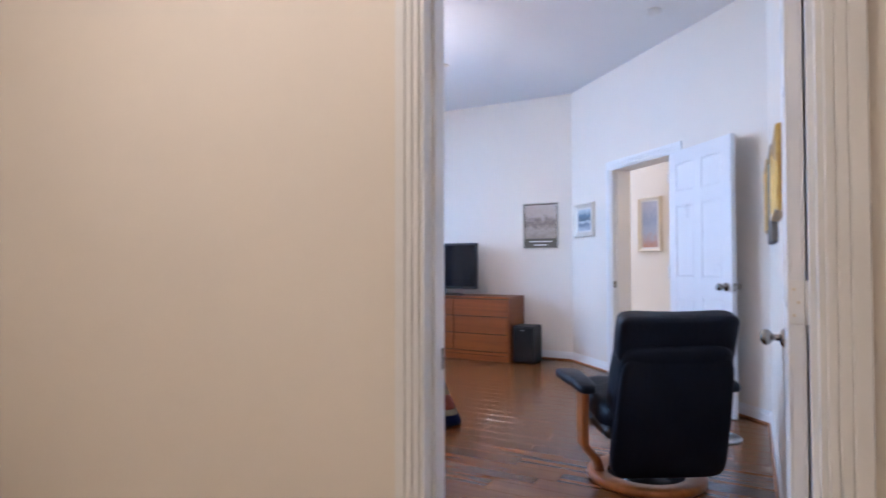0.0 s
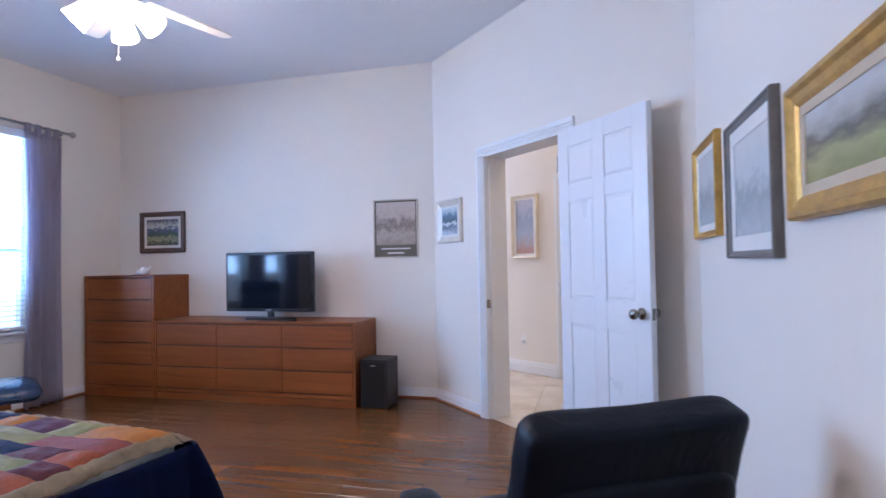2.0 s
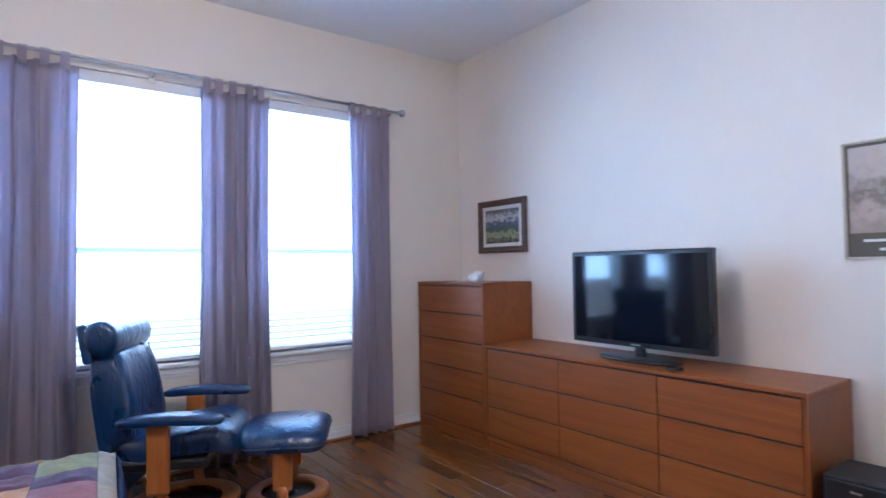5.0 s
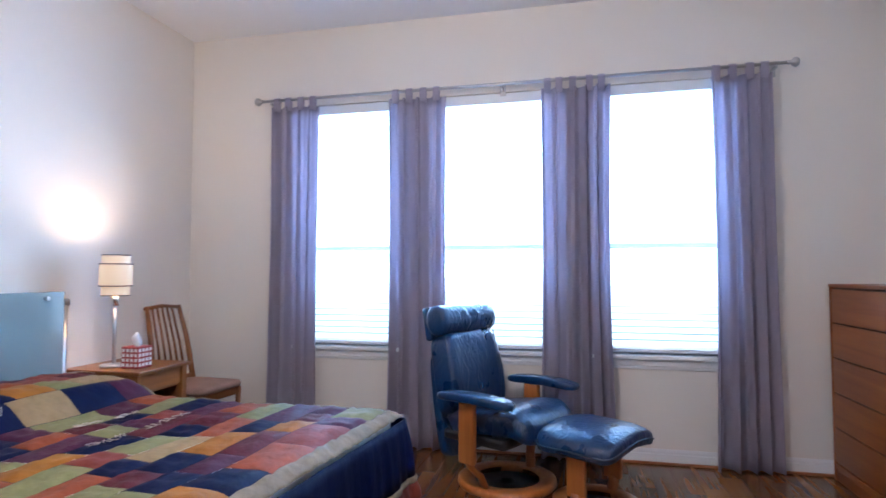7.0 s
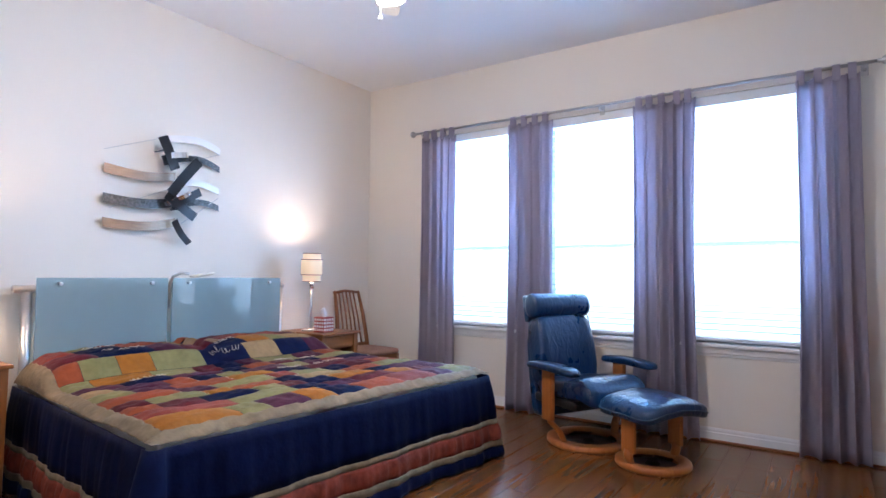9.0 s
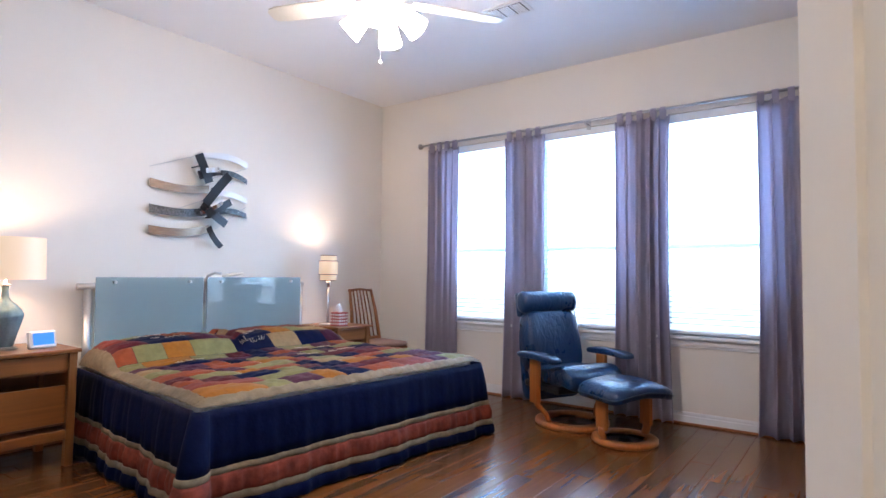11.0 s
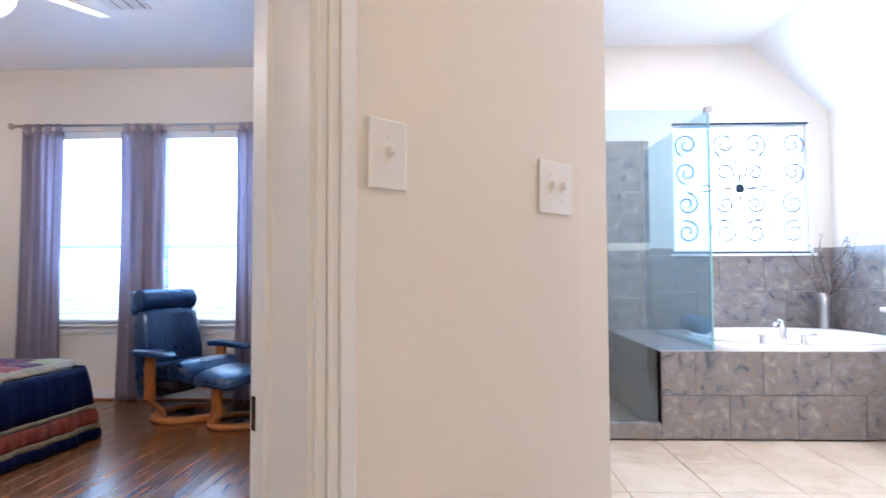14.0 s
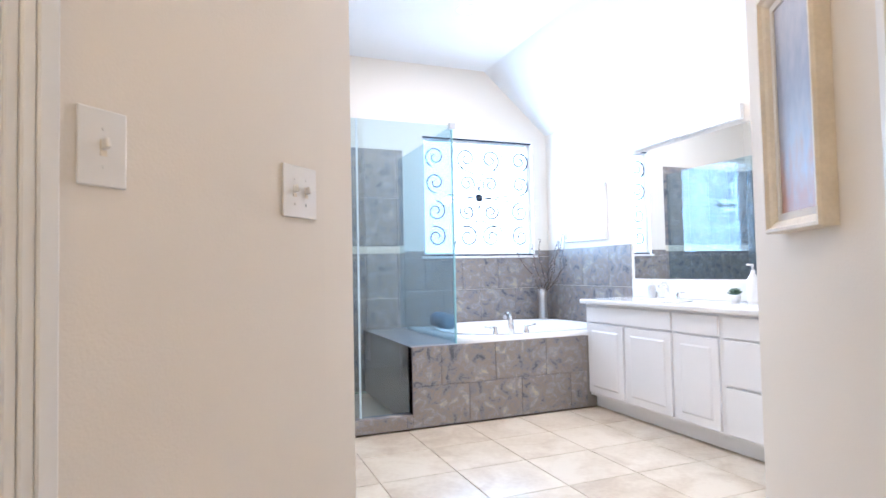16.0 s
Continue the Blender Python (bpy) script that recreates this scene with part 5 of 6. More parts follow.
tb = thing("tissue_box", Matrix.Translation((-3.98, 2.42, 0.66)), "red and white patterned tissue box with a tissue drawn up", "tissue box")
part("carton", box(-0.058, 0.058, -0.058, 0.058, 0, 0.125, 0.003), surface("carton_print", (0.30, 0.03, 0.03), 0.6, var=0.5, scale=60), tb)
for k in range(4):
    for q in range(4):
        part("print_bar", box(-0.05 + 0.028 * q, -0.032 + 0.028 * q, 0.0582, 0.0588, 0.012 + 0.028 * k, 0.03 + 0.028 * k), PLASTIC, tb)
        part("print_bar", box(0.0582, 0.0588, -0.05 + 0.028 * q, -0.032 + 0.028 * q, 0.012 + 0.028 * k, 0.03 + 0.028 * k), PLASTIC, tb)
part("tissue", puff(0.07, 0.035, 0.10, 0.8, 0.9, 16, 10, Matrix.Translation((0, 0, 0.155)), shape=lambda p: Vector((p.x + 0.01 * math.sin(p.z * 60), p.y + 0.012 * math.sin(p.x * 90), p.z))), TISSUE, tb, "", True)

ch = thing("side_chair", Matrix.Translation((-4.54, 2.40, 0)) @ Matrix.Rotation(radians(-4), 4, "Z"), "oak slat back side chair with an upholstered seat in the corner", "chair")
for s in (-1, 1):
    part("rear_leg", tube([(s * 0.19, -0.20, 0), (s * 0.19, -0.17, 0.42), (s * 0.165, -0.22, 0.75), (s * 0.145, -0.28, 0.985)], [0.017, 0.02, 0.018, 0.014], 8), OAKV, ch, "", True)
    part("front_leg", tube([(s * 0.2, 0.2, 0), (s * 0.2, 0.2, 0.42)], [0.015, 0.02], 8), OAKV, ch, "", True)
    part("side_rail", box(s * 0.2 - 0.011, s * 0.2 + 0.011, -0.17, 0.2, 0.37, 0.425, 0.003), OAK, ch)
part("front_rail", box(-0.2, 0.2, 0.19, 0.212, 0.37, 0.425, 0.003), OAK, ch)
part("seat", puff(0.45, 0.44, 0.06, 0.5, 0.25, 30, 8, Matrix.Translation((0, 0.02, 0.445))), WICKER, ch, "patterned upholstered seat", True)
part("crest_rail", tube([(-0.15, -0.283, 0.97), (0, -0.30, 0.985), (0.15, -0.283, 0.97)], 0.022, 8, flat=0.6), OAK, ch, "", True)
part("lower_rail", box(-0.17, 0.17, -0.185, -0.165, 0.47, 0.50, 0.003), OAK, ch)
for k in range(5):
    x = -0.10 + 0.05 * k
    part("back_slat", tube([(x * 1.1, -0.178, 0.49), (x, -0.225, 0.73), (x * 0.9, -0.29, 0.975)], 0.010, 6, flat=0.7), OAKV, ch, "", True)

# ---- metal wall sculpture ----
wa = thing("wall_sculpture", Matrix.Translation((0, YH, 0)), "abstract metal wall sculpture of curved bronze and steel strips", "wall art")


def strip(x0, z0, x1, z1, bend, width, mat, out=0.06, n=12, base=0.03):
    bm = bmesh.new()
    a, b = Vector((x0, 0, z0)), Vector((x1, 0, z1))
    d = (b - a).normalized()
    nn = Vector((-d.z, 0, d.x))
    rows = []
    for k in range(n + 1):
        u = k / n
        p = a.lerp(b, u) + nn * bend * math.sin(math.pi * u)
        y = base + out * math.sin(math.pi * u)
        rows.append([bm.verts.new((p.x - nn.x * width / 2 * q, y, p.z - nn.z * width / 2 * q)) for q in (-1, 1)])
    for r, s in zip(rows, rows[1:]):
        bm.faces.new((r[0], r[1], s[1], s[0]))
    o = part("strip", bm, mat, wa)
    m = o.modifiers.new("thick", "SOLIDIFY")
    m.thickness = 0.003


SATINM = surface("satin_aluminium", (0.78, 0.77, 0.76), 0.55, 0.6, var=0.04, fine=200, bump=0.05)
SPECK = surface("etched_steel", (0.10, 0.10, 0.10), 0.4, 0.9, var=0.9, scale=60, fine=160, bump=0.5)
strip(-2.37, 1.835, -2.86, 1.84, 0.03, 0.062, BRONZE, 0.03)
strip(-2.37, 1.635, -2.88, 1.66, 0.03, 0.065, SPECK, 0.04)
strip(-2.37, 1.475, -2.87, 1.51, 0.03, 0.062, BRONZE, 0.03)
strip(-2.80, 2.105, -3.22, 2.085, -0.035, 0.05, SATINM, 0.02)
strip(-2.82, 1.955, -3.22, 1.945, -0.04, 0.045, SPECK, 0.03)
strip(-2.84, 1.79, -3.22, 1.775, -0.03, 0.045, SATINM, 0.02)
strip(-2.84, 1.615, -3.22, 1.645, -0.04, 0.045, SPECK, 0.03)
strip(-2.72, 2.10, -2.82, 1.88, 0.0, 0.075, DARKM, 0.005, base=0.10)
strip(-2.73, 1.93, -2.87, 1.98, 0.0, 0.07, DARKM, 0.005, base=0.09)
strip(-2.99, 1.965, -2.78, 1.70, 0.01, 0.075, DARKM, 0.015, base=0.12)
strip(-2.76, 1.70, -2.98, 1.55, 0.01, 0.07, DARKM, 0.015, base=0.10)
strip(-3.00, 1.74, -2.78, 1.62, 0.0, 0.06, DARKM, 0.015, base=0.13)
strip(-2.84, 1.52, -2.96, 1.36, 0.02, 0.05, DARKM, 0.015, base=0.07)
strip(-2.74, 1.97, -2.96, 2.0, 0.0, 0.04, CHROME, 0.13)
strip(-2.76, 1.62, -2.98, 1.78, 0.0, 0.03, CHROME, 0.14)
for a, b in (((-2.36, 0.045, 1.95), (-2.80, 0.05, 2.12)), ((-2.40, 0.045, 1.57), (-2.9, 0.05, 1.78)), ((-2.8, 0.05, 1.90), (-3.2, 0.05, 2.06)), ((-2.9, 0.05, 1.5), (-3.2, 0.05, 1.72))):
    part("wire", tube([a, b], 0.0025, 6), STEEL, wa)
for x, z in ((-2.72, 2.0), (-2.85, 1.6), (-2.9, 1.85)):
    part("standoff", tube([(x, 0, z), (x, 0.10, z)], 0.006, 8), DARKM, wa)

# ---- ceiling fan, vent, detector ----
FX, FY = -2.47, 4.31
fan = thing("ceiling_fan", Matrix.Translation((FX, FY, 0)), "white ceiling fan with wooden blades and a lit lamp cluster", "ceiling fan")
part("canopy", lathe([(0.075, CH), (0.075, CH - 0.02), (0.05, CH - 0.06), (0.02, CH - 0.07)], 24), PLASTIC, fan, "", True)
part("downrod", tube([(0, 0, CH - 0.05), (0, 0, 2.75)], 0.013, 10), PLASTIC, fan, "", True)
part("motor", lathe([(0.03, 2.77), (0.10, 2.755), (0.12, 2.73), (0.12, 2.66), (0.10, 2.63), (0.06, 2.62)], 28), FRAMEW, fan, "brushed motor housing", True)
for k in range(FAN_N):
    m = Matrix.Rotation(radians(FAN_A + k * 360 / FAN_N), 4, "Z") @ Matrix.Translation((0, 0, 2.64)) @ Matrix.Rotation(radians(10), 4, "X")
    bm = bmesh.new()
    prof = [(0.16, 0.05), (0.25, 0.062), (0.45, 0.068), (0.62, 0.066), (0.68, 0.055), (0.70, 0.03)]
    up = [[bm.verts.new((x, s * w, z)) for x, w in prof] for s in (1, -1) for z in (0.004, -0.004)]
    for a, b in ((0, 2), (1, 3)):
        for i in range(len(prof) - 1):
            bm.faces.new((up[a][i], up[a][i + 1], up[b][i + 1], up[b][i]))
    for a, b in ((0, 1), (2, 3)):
        for i in range(len(prof) - 1):
            bm.faces.new((up[a][i], up[a][i + 1], up[b][i + 1], up[b][i]))
    bm.faces.new((up[0][-1], up[1][-1], up[3][-1], up[2][-1]))
    bm.faces.new((up[0][0], up[2][0], up[3][0], up[1][0]))
    bmesh.ops.transform(bm, matrix=m, verts=bm.verts)
    bl = part("blade", bm, BLADE, fan)
    part("blade_iron", box(0.09, 0.22, -0.02, 0.02, -0.012, -0.004, 0.003, m=m), FRAMEW, bl)
part("light_fitter", lathe([(0.06, 2.63), (0.075, 2.61), (0.06, 2.575), (0.02, 2.56)], 24), FRAMEW, fan, "", True)
for k in range(4):
    m = Matrix.Rotation(radians(30 + 90 * k), 4, "Z") @ Matrix.Translation((0.085, 0, 2.575)) @ Matrix.Rotation(radians(-46), 4, "Y") @ Matrix.Rotation(radians(180), 4, "X")
    part("lamp_glass", lathe([(0.026, -0.03), (0.034, 0), (0.050, 0.05), (0.058, 0.10), (0.068, 0.15)], 20, m=m, close=True), BULB, fan, "lit frosted bell lamp", True)
part("pull_chain", tube([(0.02, 0, 2.56), (0.02, 0, 2.30)], 0.002, 5), PLASTIC, fan)
part("pull_knob", lathe([(0.004, 2.305), (0.010, 2.295), (0.011, 2.285), (0.005, 2.278)], 10, m=Matrix.Translation((0.02, 0, 0))), PLASTIC, fan)
lamp("fan_lamp", "POINT", FAN_WATTS, (1.0, 0.84, 0.64), Matrix.Translation((FX, FY, 2.47)), 0.07)
vent = thing("ceiling_vent", Matrix.Translation((-3.71, 4.375, CH)), "white slatted ceiling air vent", "vent")
part("frame", box(-0.10, 0.10, -0.16, 0.16, -0.012, 0.0, 0.003), PLASTIC, vent)
part("backing", box(-0.075, 0.075, -0.135, 0.135, -0.0135, -0.012), GROUTD, vent)
for g in range(3):
    for k in range(5):
        y = -0.13 + g * 0.09 + k * 0.016
        part("slat", box(-0.073, 0.073, y, y + 0.011, -0.018, -0.014), PLASTIC, vent)
sd = thing("smoke_detector", Matrix.Translation((-0.36, 5.06, CH)), "round white smoke detector on the ceiling", "detector")
part("body", lathe([(0.055, 0), (0.055, -0.02), (0.045, -0.032), (0.01, -0.034)], 24), PLASTIC, sd, "", True)

# ---- switches and outlet ----


def switch_plate(u, z, w, h, levers, label):
    t = thing("light_switch", DIAG @ Matrix.Translation((u, TH, z)), label, "light switch", "wall switches")
    part("plate", box(-w / 2, w / 2, 0, 0.006, -h / 2, h / 2, 0.003, seg=2), PLASTIC, t)
    for k in range(levers):
        x = (k - (levers - 1) / 2) * 0.046
        part("slot", box(x - 0.006, x + 0.006, 0.006, 0.0068, -0.014, 0.014), FRAMEW, t)
        part("toggle", box(x - 0.0045, x + 0.0045, 0.004, 0.022, -0.006, 0.012, 0.002, m=Matrix.Rotation(radians(14), 4, "X")), PLASTIC, t)
        for q in (-0.032, 0.032):
            part("screw", lathe([(0.0035, 0.006), (0.003, 0.0075)], 10, m=Matrix.Translation((x, 0, q)) @ Matrix.Rotation(radians(-90), 4, "X")), PLASTIC, t)


switch_plate(SW1[0], SW1[1], 0.089, 0.133, 1, "white single toggle light switch by the door")
switch_plate(SW2[0], SW2[1], 0.135, 0.133, 2, "white double toggle light switch")
ol = thing("wall_outlet", FAR @ Matrix.Translation((HALL_PIC - 0.05, 0, 0.36)), "white wall outlet in the hall with a plug", "outlet")
part("plate", box(-0.035, 0.035, -0.006, 0, -0.057, 0.057, 0.002), PLASTIC, ol)
for q in (-0.02, 0.02):
    part("socket", box(-0.016, 0.016, -0.008, -0.006, q - 0.014, q + 0.014, 0.002), PLASTIC, ol)
part("plug", box(-0.02, 0.02, -0.045, -0.008, -0.03, 0.0, 0.006), PLASTIC, ol)
ms = thing("side_stand", Matrix.Translation((0.07, 4.52, 0)), "pale round metal stand behind the dark chair", "stand")
part("base_plate", lathe([(0.14, 0), (0.14, 0.012), (0.13, 0.018), (0.02, 0.02)], 28), STEEL, ms, "", True)
part("collar", lathe([(0.03, 0.018), (0.028, 0.03), (0.02, 0.034)], 20), STEEL, ms, "", True)

# ---- bathroom ----
TX = -3.86


def tiles(parent, origin, ux, uy, nrm, w, h, tw, th, mat, gap=0.003, thick=0.008, shift=0.0, top=None):
    """Lays tiles on a rectangle from origin along ux and uy, each a bevelled piece of its own under parent."""
    cache = {}
    j, v = 0, 0.0
    while v < h - 1e-4:
        hh = min(th, h - v)
        u = -((j % 2) * shift)
        while u < w - 1e-4:
            a, b = max(u, 0.0), min(u + tw, w)
            if b - a > 0.02:
                key = (round(b - a, 3), round(hh, 3))
                if key not in cache:
                    bm = bmesh.new()
                    g, c = gap / 2, 0.002
                    pts = [(g, g, 0), (key[0] - g, g, 0), (key[0] - g, key[1] - g, 0), (g, key[1] - g, 0)]
                    ins = [(g + c, g + c, thick), (key[0] - g - c, g + c, thick), (key[0] - g - c, key[1] - g - c, thick), (g + c, key[1] - g - c, thick)]
                    lo, mi, hi = [bm.verts.new(p) for p in pts], [bm.verts.new((p[0], p[1], thick - c)) for p in pts], [bm.verts.new(p) for p in ins]
                    bm.faces.new(hi)
                    for i in range(4):
                        q = (i + 1) % 4
                        bm.faces.new((lo[i], lo[q], mi[q], mi[i]))
                        bm.faces.new((mi[i], mi[q], hi[q], hi[i]))
                    cache[key] = mesh_of("tile", bm, mat)
                ob = new("tile", cache[key])
                ob.parent = parent
                m = Matrix((ux, uy, nrm)).transposed().to_4x4()
                m.translation = Vector(origin) + Vector(ux) * a + Vector(uy) * v
                ob.matrix_local = m
            u += tw
        v += hh
        j += 1


X, Y, Z = Vector((1, 0, 0)), Vector((0, 1, 0)), Vector((0, 0, 1))
TZ = 0.60
deck = thing("tub_surround", Matrix.Identity(4), "raised tub surround faced with mottled grey slate tile", "tub surround", kind="structure")
part("core", box(BX, TX - 0.008, 8.118, 8.52, 0, TZ - 0.008), GROUTD, deck)
part("front_core", box(TX - 0.10, TX - 0.008, 8.52, BY1, 0, TZ - 0.008), GROUTD, deck)
tiles(deck, (TX - 0.008, 8.118, 0), Y, Z, X, 1.545, TZ, 0.46, 0.30, TILEW, shift=0.23)
tiles(deck, (BX, 8.126, 0.02), X, Z, -Y, TX - BX - 0.01, TZ - 0.02, 0.46, 0.30, TILEW, shift=0.23)
tiles(deck, (BX, 8.118, TZ - 0.008), X, Y, Z, TX - BX, 0.40, 0.46, 0.40, TILEW)
sc = thing("shower_curb", Matrix.Identity(4), "low tiled curb of the shower", "shower", kind="structure")
part("core", box(TX - 0.10, TX - 0.008, BY0, 8.118, 0, 0.10), GROUTD, sc)
tiles(sc, (TX - 0.008, BY0, 0), Y, Z, X, 8.118 - BY0, 0.10, 0.46, 0.10, TILEW)
tiles(sc, (TX - 0.10, BY0, 0.098), X, Y, Z, 0.10, 8.118 - BY0, 0.10, 0.46, TILEW)
wt = thing("shower_wall_tiles", Matrix.Identity(4), "grey slate tiles covering the shower walls", "wall tile", kind="structure")
tiles(wt, (BX, BY0, 0), Y, Z, X, 8.54 - BY0, 1.35, 0.33, 0.45, TILEW)
tiles(wt, (BX, BY0, 1.35), Y, Z, X, 8.54 - BY0, 0.07, 0.10, 0.07, FRAMEW)
tiles(wt, (BX, BY0, 1.42), Y, Z, X, 8.54 - BY0, 0.98, 0.33, 0.49, TILEW)
tiles(wt, (BX, BY0, 0), X, Z, Y, 1.5, 2.4, 0.46, 0.48, TILEW, shift=0.23)
wn2 = thing("wainscot_tiles", Matrix.Identity(4), "grey slate wainscot tiles behind the bathtub", "wall tile", kind="structure")
tiles(wn2, (BX, 8.54, TZ), Y, Z, X, BY1 - 8.54, 0.70, 0.42, 0.36, TILEW, shift=0.2)
tiles(wn2, (BX, BY1, TZ), X, Z, -Y, 1.38, 0.77, 0.42, 0.385, TILEW, shift=0.2)
for y0, y1 in ((8.54, BW[0]), (BW[1], BY1)):
    tiles(wn2, (BX, y0, TZ + 0.70), Y, Z, X, y1 - y0, 0.07, 0.4, 0.07, TILEW)

tub = thing("bathtub", Matrix.Identity(4), "white drop in oval bathtub", "bathtub")
bm = bmesh.new()
N = 40


def rect(a):
    hx, hy = (TX - 0.02 - BX - 0.02) / 2, (BY1 - 0.02 - 8.52) / 2
    c, s = math.cos(a), math.sin(a)
    k = min(hx / max(abs(c), 1e-6), hy / max(abs(s), 1e-6))
    return ((TX + BX) / 2 + c * k, (8.52 + BY1 - 0.02) / 2 + s * k)


def oval(a, rx, ry, z):
    return ((TX + BX) / 2 + rx * math.copysign(abs(math.cos(a)) ** 0.8, math.cos(a)), (8.52 + BY1 - 0.02) / 2 + ry * math.copysign(abs(math.sin(a)) ** 0.8, math.sin(a)), z)


rings = [[bm.verts.new((*rect(2 * math.pi * i / N), TZ - 0.01)) for i in range(N)], [bm.verts.new((*rect(2 * math.pi * i / N), TZ + 0.03)) for i in range(N)]]
for rx, ry, z in ((0.62, 0.75, TZ + 0.032), (0.59, 0.72, TZ + 0.02), (0.55, 0.66, 0.35), (0.45, 0.55, 0.14), (0.1, 0.1, 0.12)):
    rings.append([bm.verts.new(oval(2 * math.pi * i / N, rx, ry, z)) for i in range(N)])
for a, b in zip(rings, rings[1:]):
    for i in range(N):
        j = (i + 1) % N
        bm.faces.new((a[i], a[j], b[j], b[i]))
bm.faces.new(rings[-1])
part("shell", bm, WHITEC, tub, smooth=True)


def mixer(name, m, label, scale=1.0):
    t = thing(name, m @ Matrix.Scale(scale, 4), label, "faucet")
    part("spout", tube([(0, 0, 0), (0, 0, 0.11), (0, -0.02, 0.145), (0, -0.07, 0.15), (0, -0.10, 0.12)], [0.024, 0.018, 0.016, 0.015, 0.014], 12), CHROME, t, "", True)
    for s in (-1, 1):
        h = part("handle", lathe([(0.024, 0), (0.018, 0.02), (0.012, 0.05), (0.016, 0.065)], 14, m=Matrix.Translation((s * 0.13, 0, 0))), CHROME, t, "", True)
        part("lever", tube([(s * 0.13, 0, 0.06), (s * 0.21, 0, 0.068)], 0.007, 8), CHROME, h, "", True)
    return t


mixer("tub_faucet", Matrix.Translation((TX - 0.09, 9.0, TZ + 0.03)) @ Matrix.Rotation(radians(-90), 4, "Z"), "chrome deck mounted tub faucet with two levers", 1.1)
tw = thing("rolled_towel", Matrix.Translation((-4.75, 8.62, TZ + 0.03)), "rolled blue grey towel on the tub edge", "towel")
part("roll", lathe([(0.02, -0.16), (0.07, -0.16), (0.075, 0), (0.07, 0.16), (0.02, 0.16)], 20, m=Matrix.Translation((0, 0.1, 0.075)) @ Matrix.Rotation(radians(90), 4, "Y")), surface("towel_cloth", (0.14, 0.24, 0.33), 0.95, var=0.2, fine=200, bump=0.6), tw, "", True)
BUD = surface("dry_bud", (0.38, 0.32, 0.30), 0.8, var=0.2)
vs_ = thing("twig_vase", Matrix.Translation((-5.12, 10.02, TZ + 0.03)), "slim grey vase with dry budded twigs", "vase")
part("vase", lathe([(0.045, 0), (0.05, 0.02), (0.042, 0.2), (0.05, 0.32), (0.046, 0.32), (0.03, 0.1)], 20), STEEL, vs_, "", True)
rt = random.Random(5)
for k in range(9):
    a, b = rt.uniform(-1.3, 1.3), rt.uniform(0.45, 0.75)
    pts = [(0, 0, 0.25)]
    for q in range(1, 6):
        pts.append((min(0.1 * rt.random() + q * 0.02, 0.2), a * 0.07 * q + rt.uniform(-0.01, 0.01) - 0.0, 0.25 + b * q / 6))
    pts = [(x, min(y, 0.19), z) for x, y, z in pts]
    tw_ = part("twig", tube(pts, 0.003, 5), FRAMED, vs_)
    for q in range(2, 6):
        for _ in range(3):
            bm = bmesh.new()
            c = Vector(pts[q]) + Vector((rt.uniform(-0.012, 0.012), rt.uniform(-0.02, 0.02), rt.uniform(-0.03, 0.03)))
            bmesh.ops.create_icosphere(bm, subdivisions=1, radius=0.008, matrix=Matrix.Translation(c))
            part("bud", bm, BUD, tw_, "pale bud")

# shower glass
sg = thing("shower_glass", Matrix.Identity(4), "clear glass shower screens with a steel header", "shower screen")
for bm in (box(TX - 0.055, TX - 0.047, 7.74, 8.118, 0.108, 2.30), box(TX - 0.055, TX - 0.047, 8.118, 8.50, TZ + 0.004, 2.30), box(BX + 0.01, TX - 0.055, 8.492, 8.50, TZ + 0.004, 2.30), box(TX - 0.055, TX - 0.047, BY0 + 0.02, 7.73, 0.12, 2.30)):
    p = part("glass_sheet", bm, SHOWERG, sg)
    p.visible_shadow = False
part("corner_strip", box(TX - 0.058, TX - 0.045, 8.488, 8.502, TZ, 2.30), surface("glass_edge", (0.30, 0.55, 0.60), 0.2, bump=0), sg)
part("edge_strip", box(TX - 0.056, TX - 0.046, 7.728, 7.742, 0.11, 2.30), surface("pale_glass_edge", (0.55, 0.68, 0.75), 0.2, bump=0), sg)
part("clip", box(TX - 0.07, TX - 0.03, 8.47, 8.52, 2.27, 2.32, 0.003), STEEL, sg)
part("handle", tube([(TX - 0.03, 7.66, 1.32), (TX + 0.01, 7.66, 1.32), (TX + 0.01, 7.66, 1.22), (TX - 0.03, 7.66, 1.22)], 0.008, 8), CHROME, sg, "", True)

# frosted window with iron scrollwork
bw = thing("window_4", Matrix.Identity(4), "bathroom window with an iron scrollwork grille", "window", kind="structure")
for y0, y1, z0, z1 in ((BW[0], BW[0] + 0.04, BW[2], BW[3]), (BW[1] - 0.04, BW[1], BW[2], BW[3]), (BW[0] + 0.04, BW[1] - 0.04, BW[2], BW[2] + 0.04), (BW[0] + 0.04, BW[1] - 0.04, BW[3] - 0.04, BW[3])):
    part("window_frame", box(BX - 0.11, BX - 0.06, y0, y1, z0, z1, 0.004), VINYL, bw)
p = part("pane", box(BX - 0.09, BX - 0.085, BW[0] + 0.04, BW[1] - 0.04, BW[2] + 0.04, BW[3] - 0.04), GLASS, bw)
p.visible_shadow = False
part("window_sill", box(BX - 0.06, BX + 0.025, BW[0] - 0.03, BW[1] + 0.03, BW[2] - 0.02, BW[2] + 0.005, 0.004), TRIM, bw)
gr = thing("iron_grille", Matrix.Identity(4), "dark wrought iron scrollwork grille in the bathroom window", "grille")


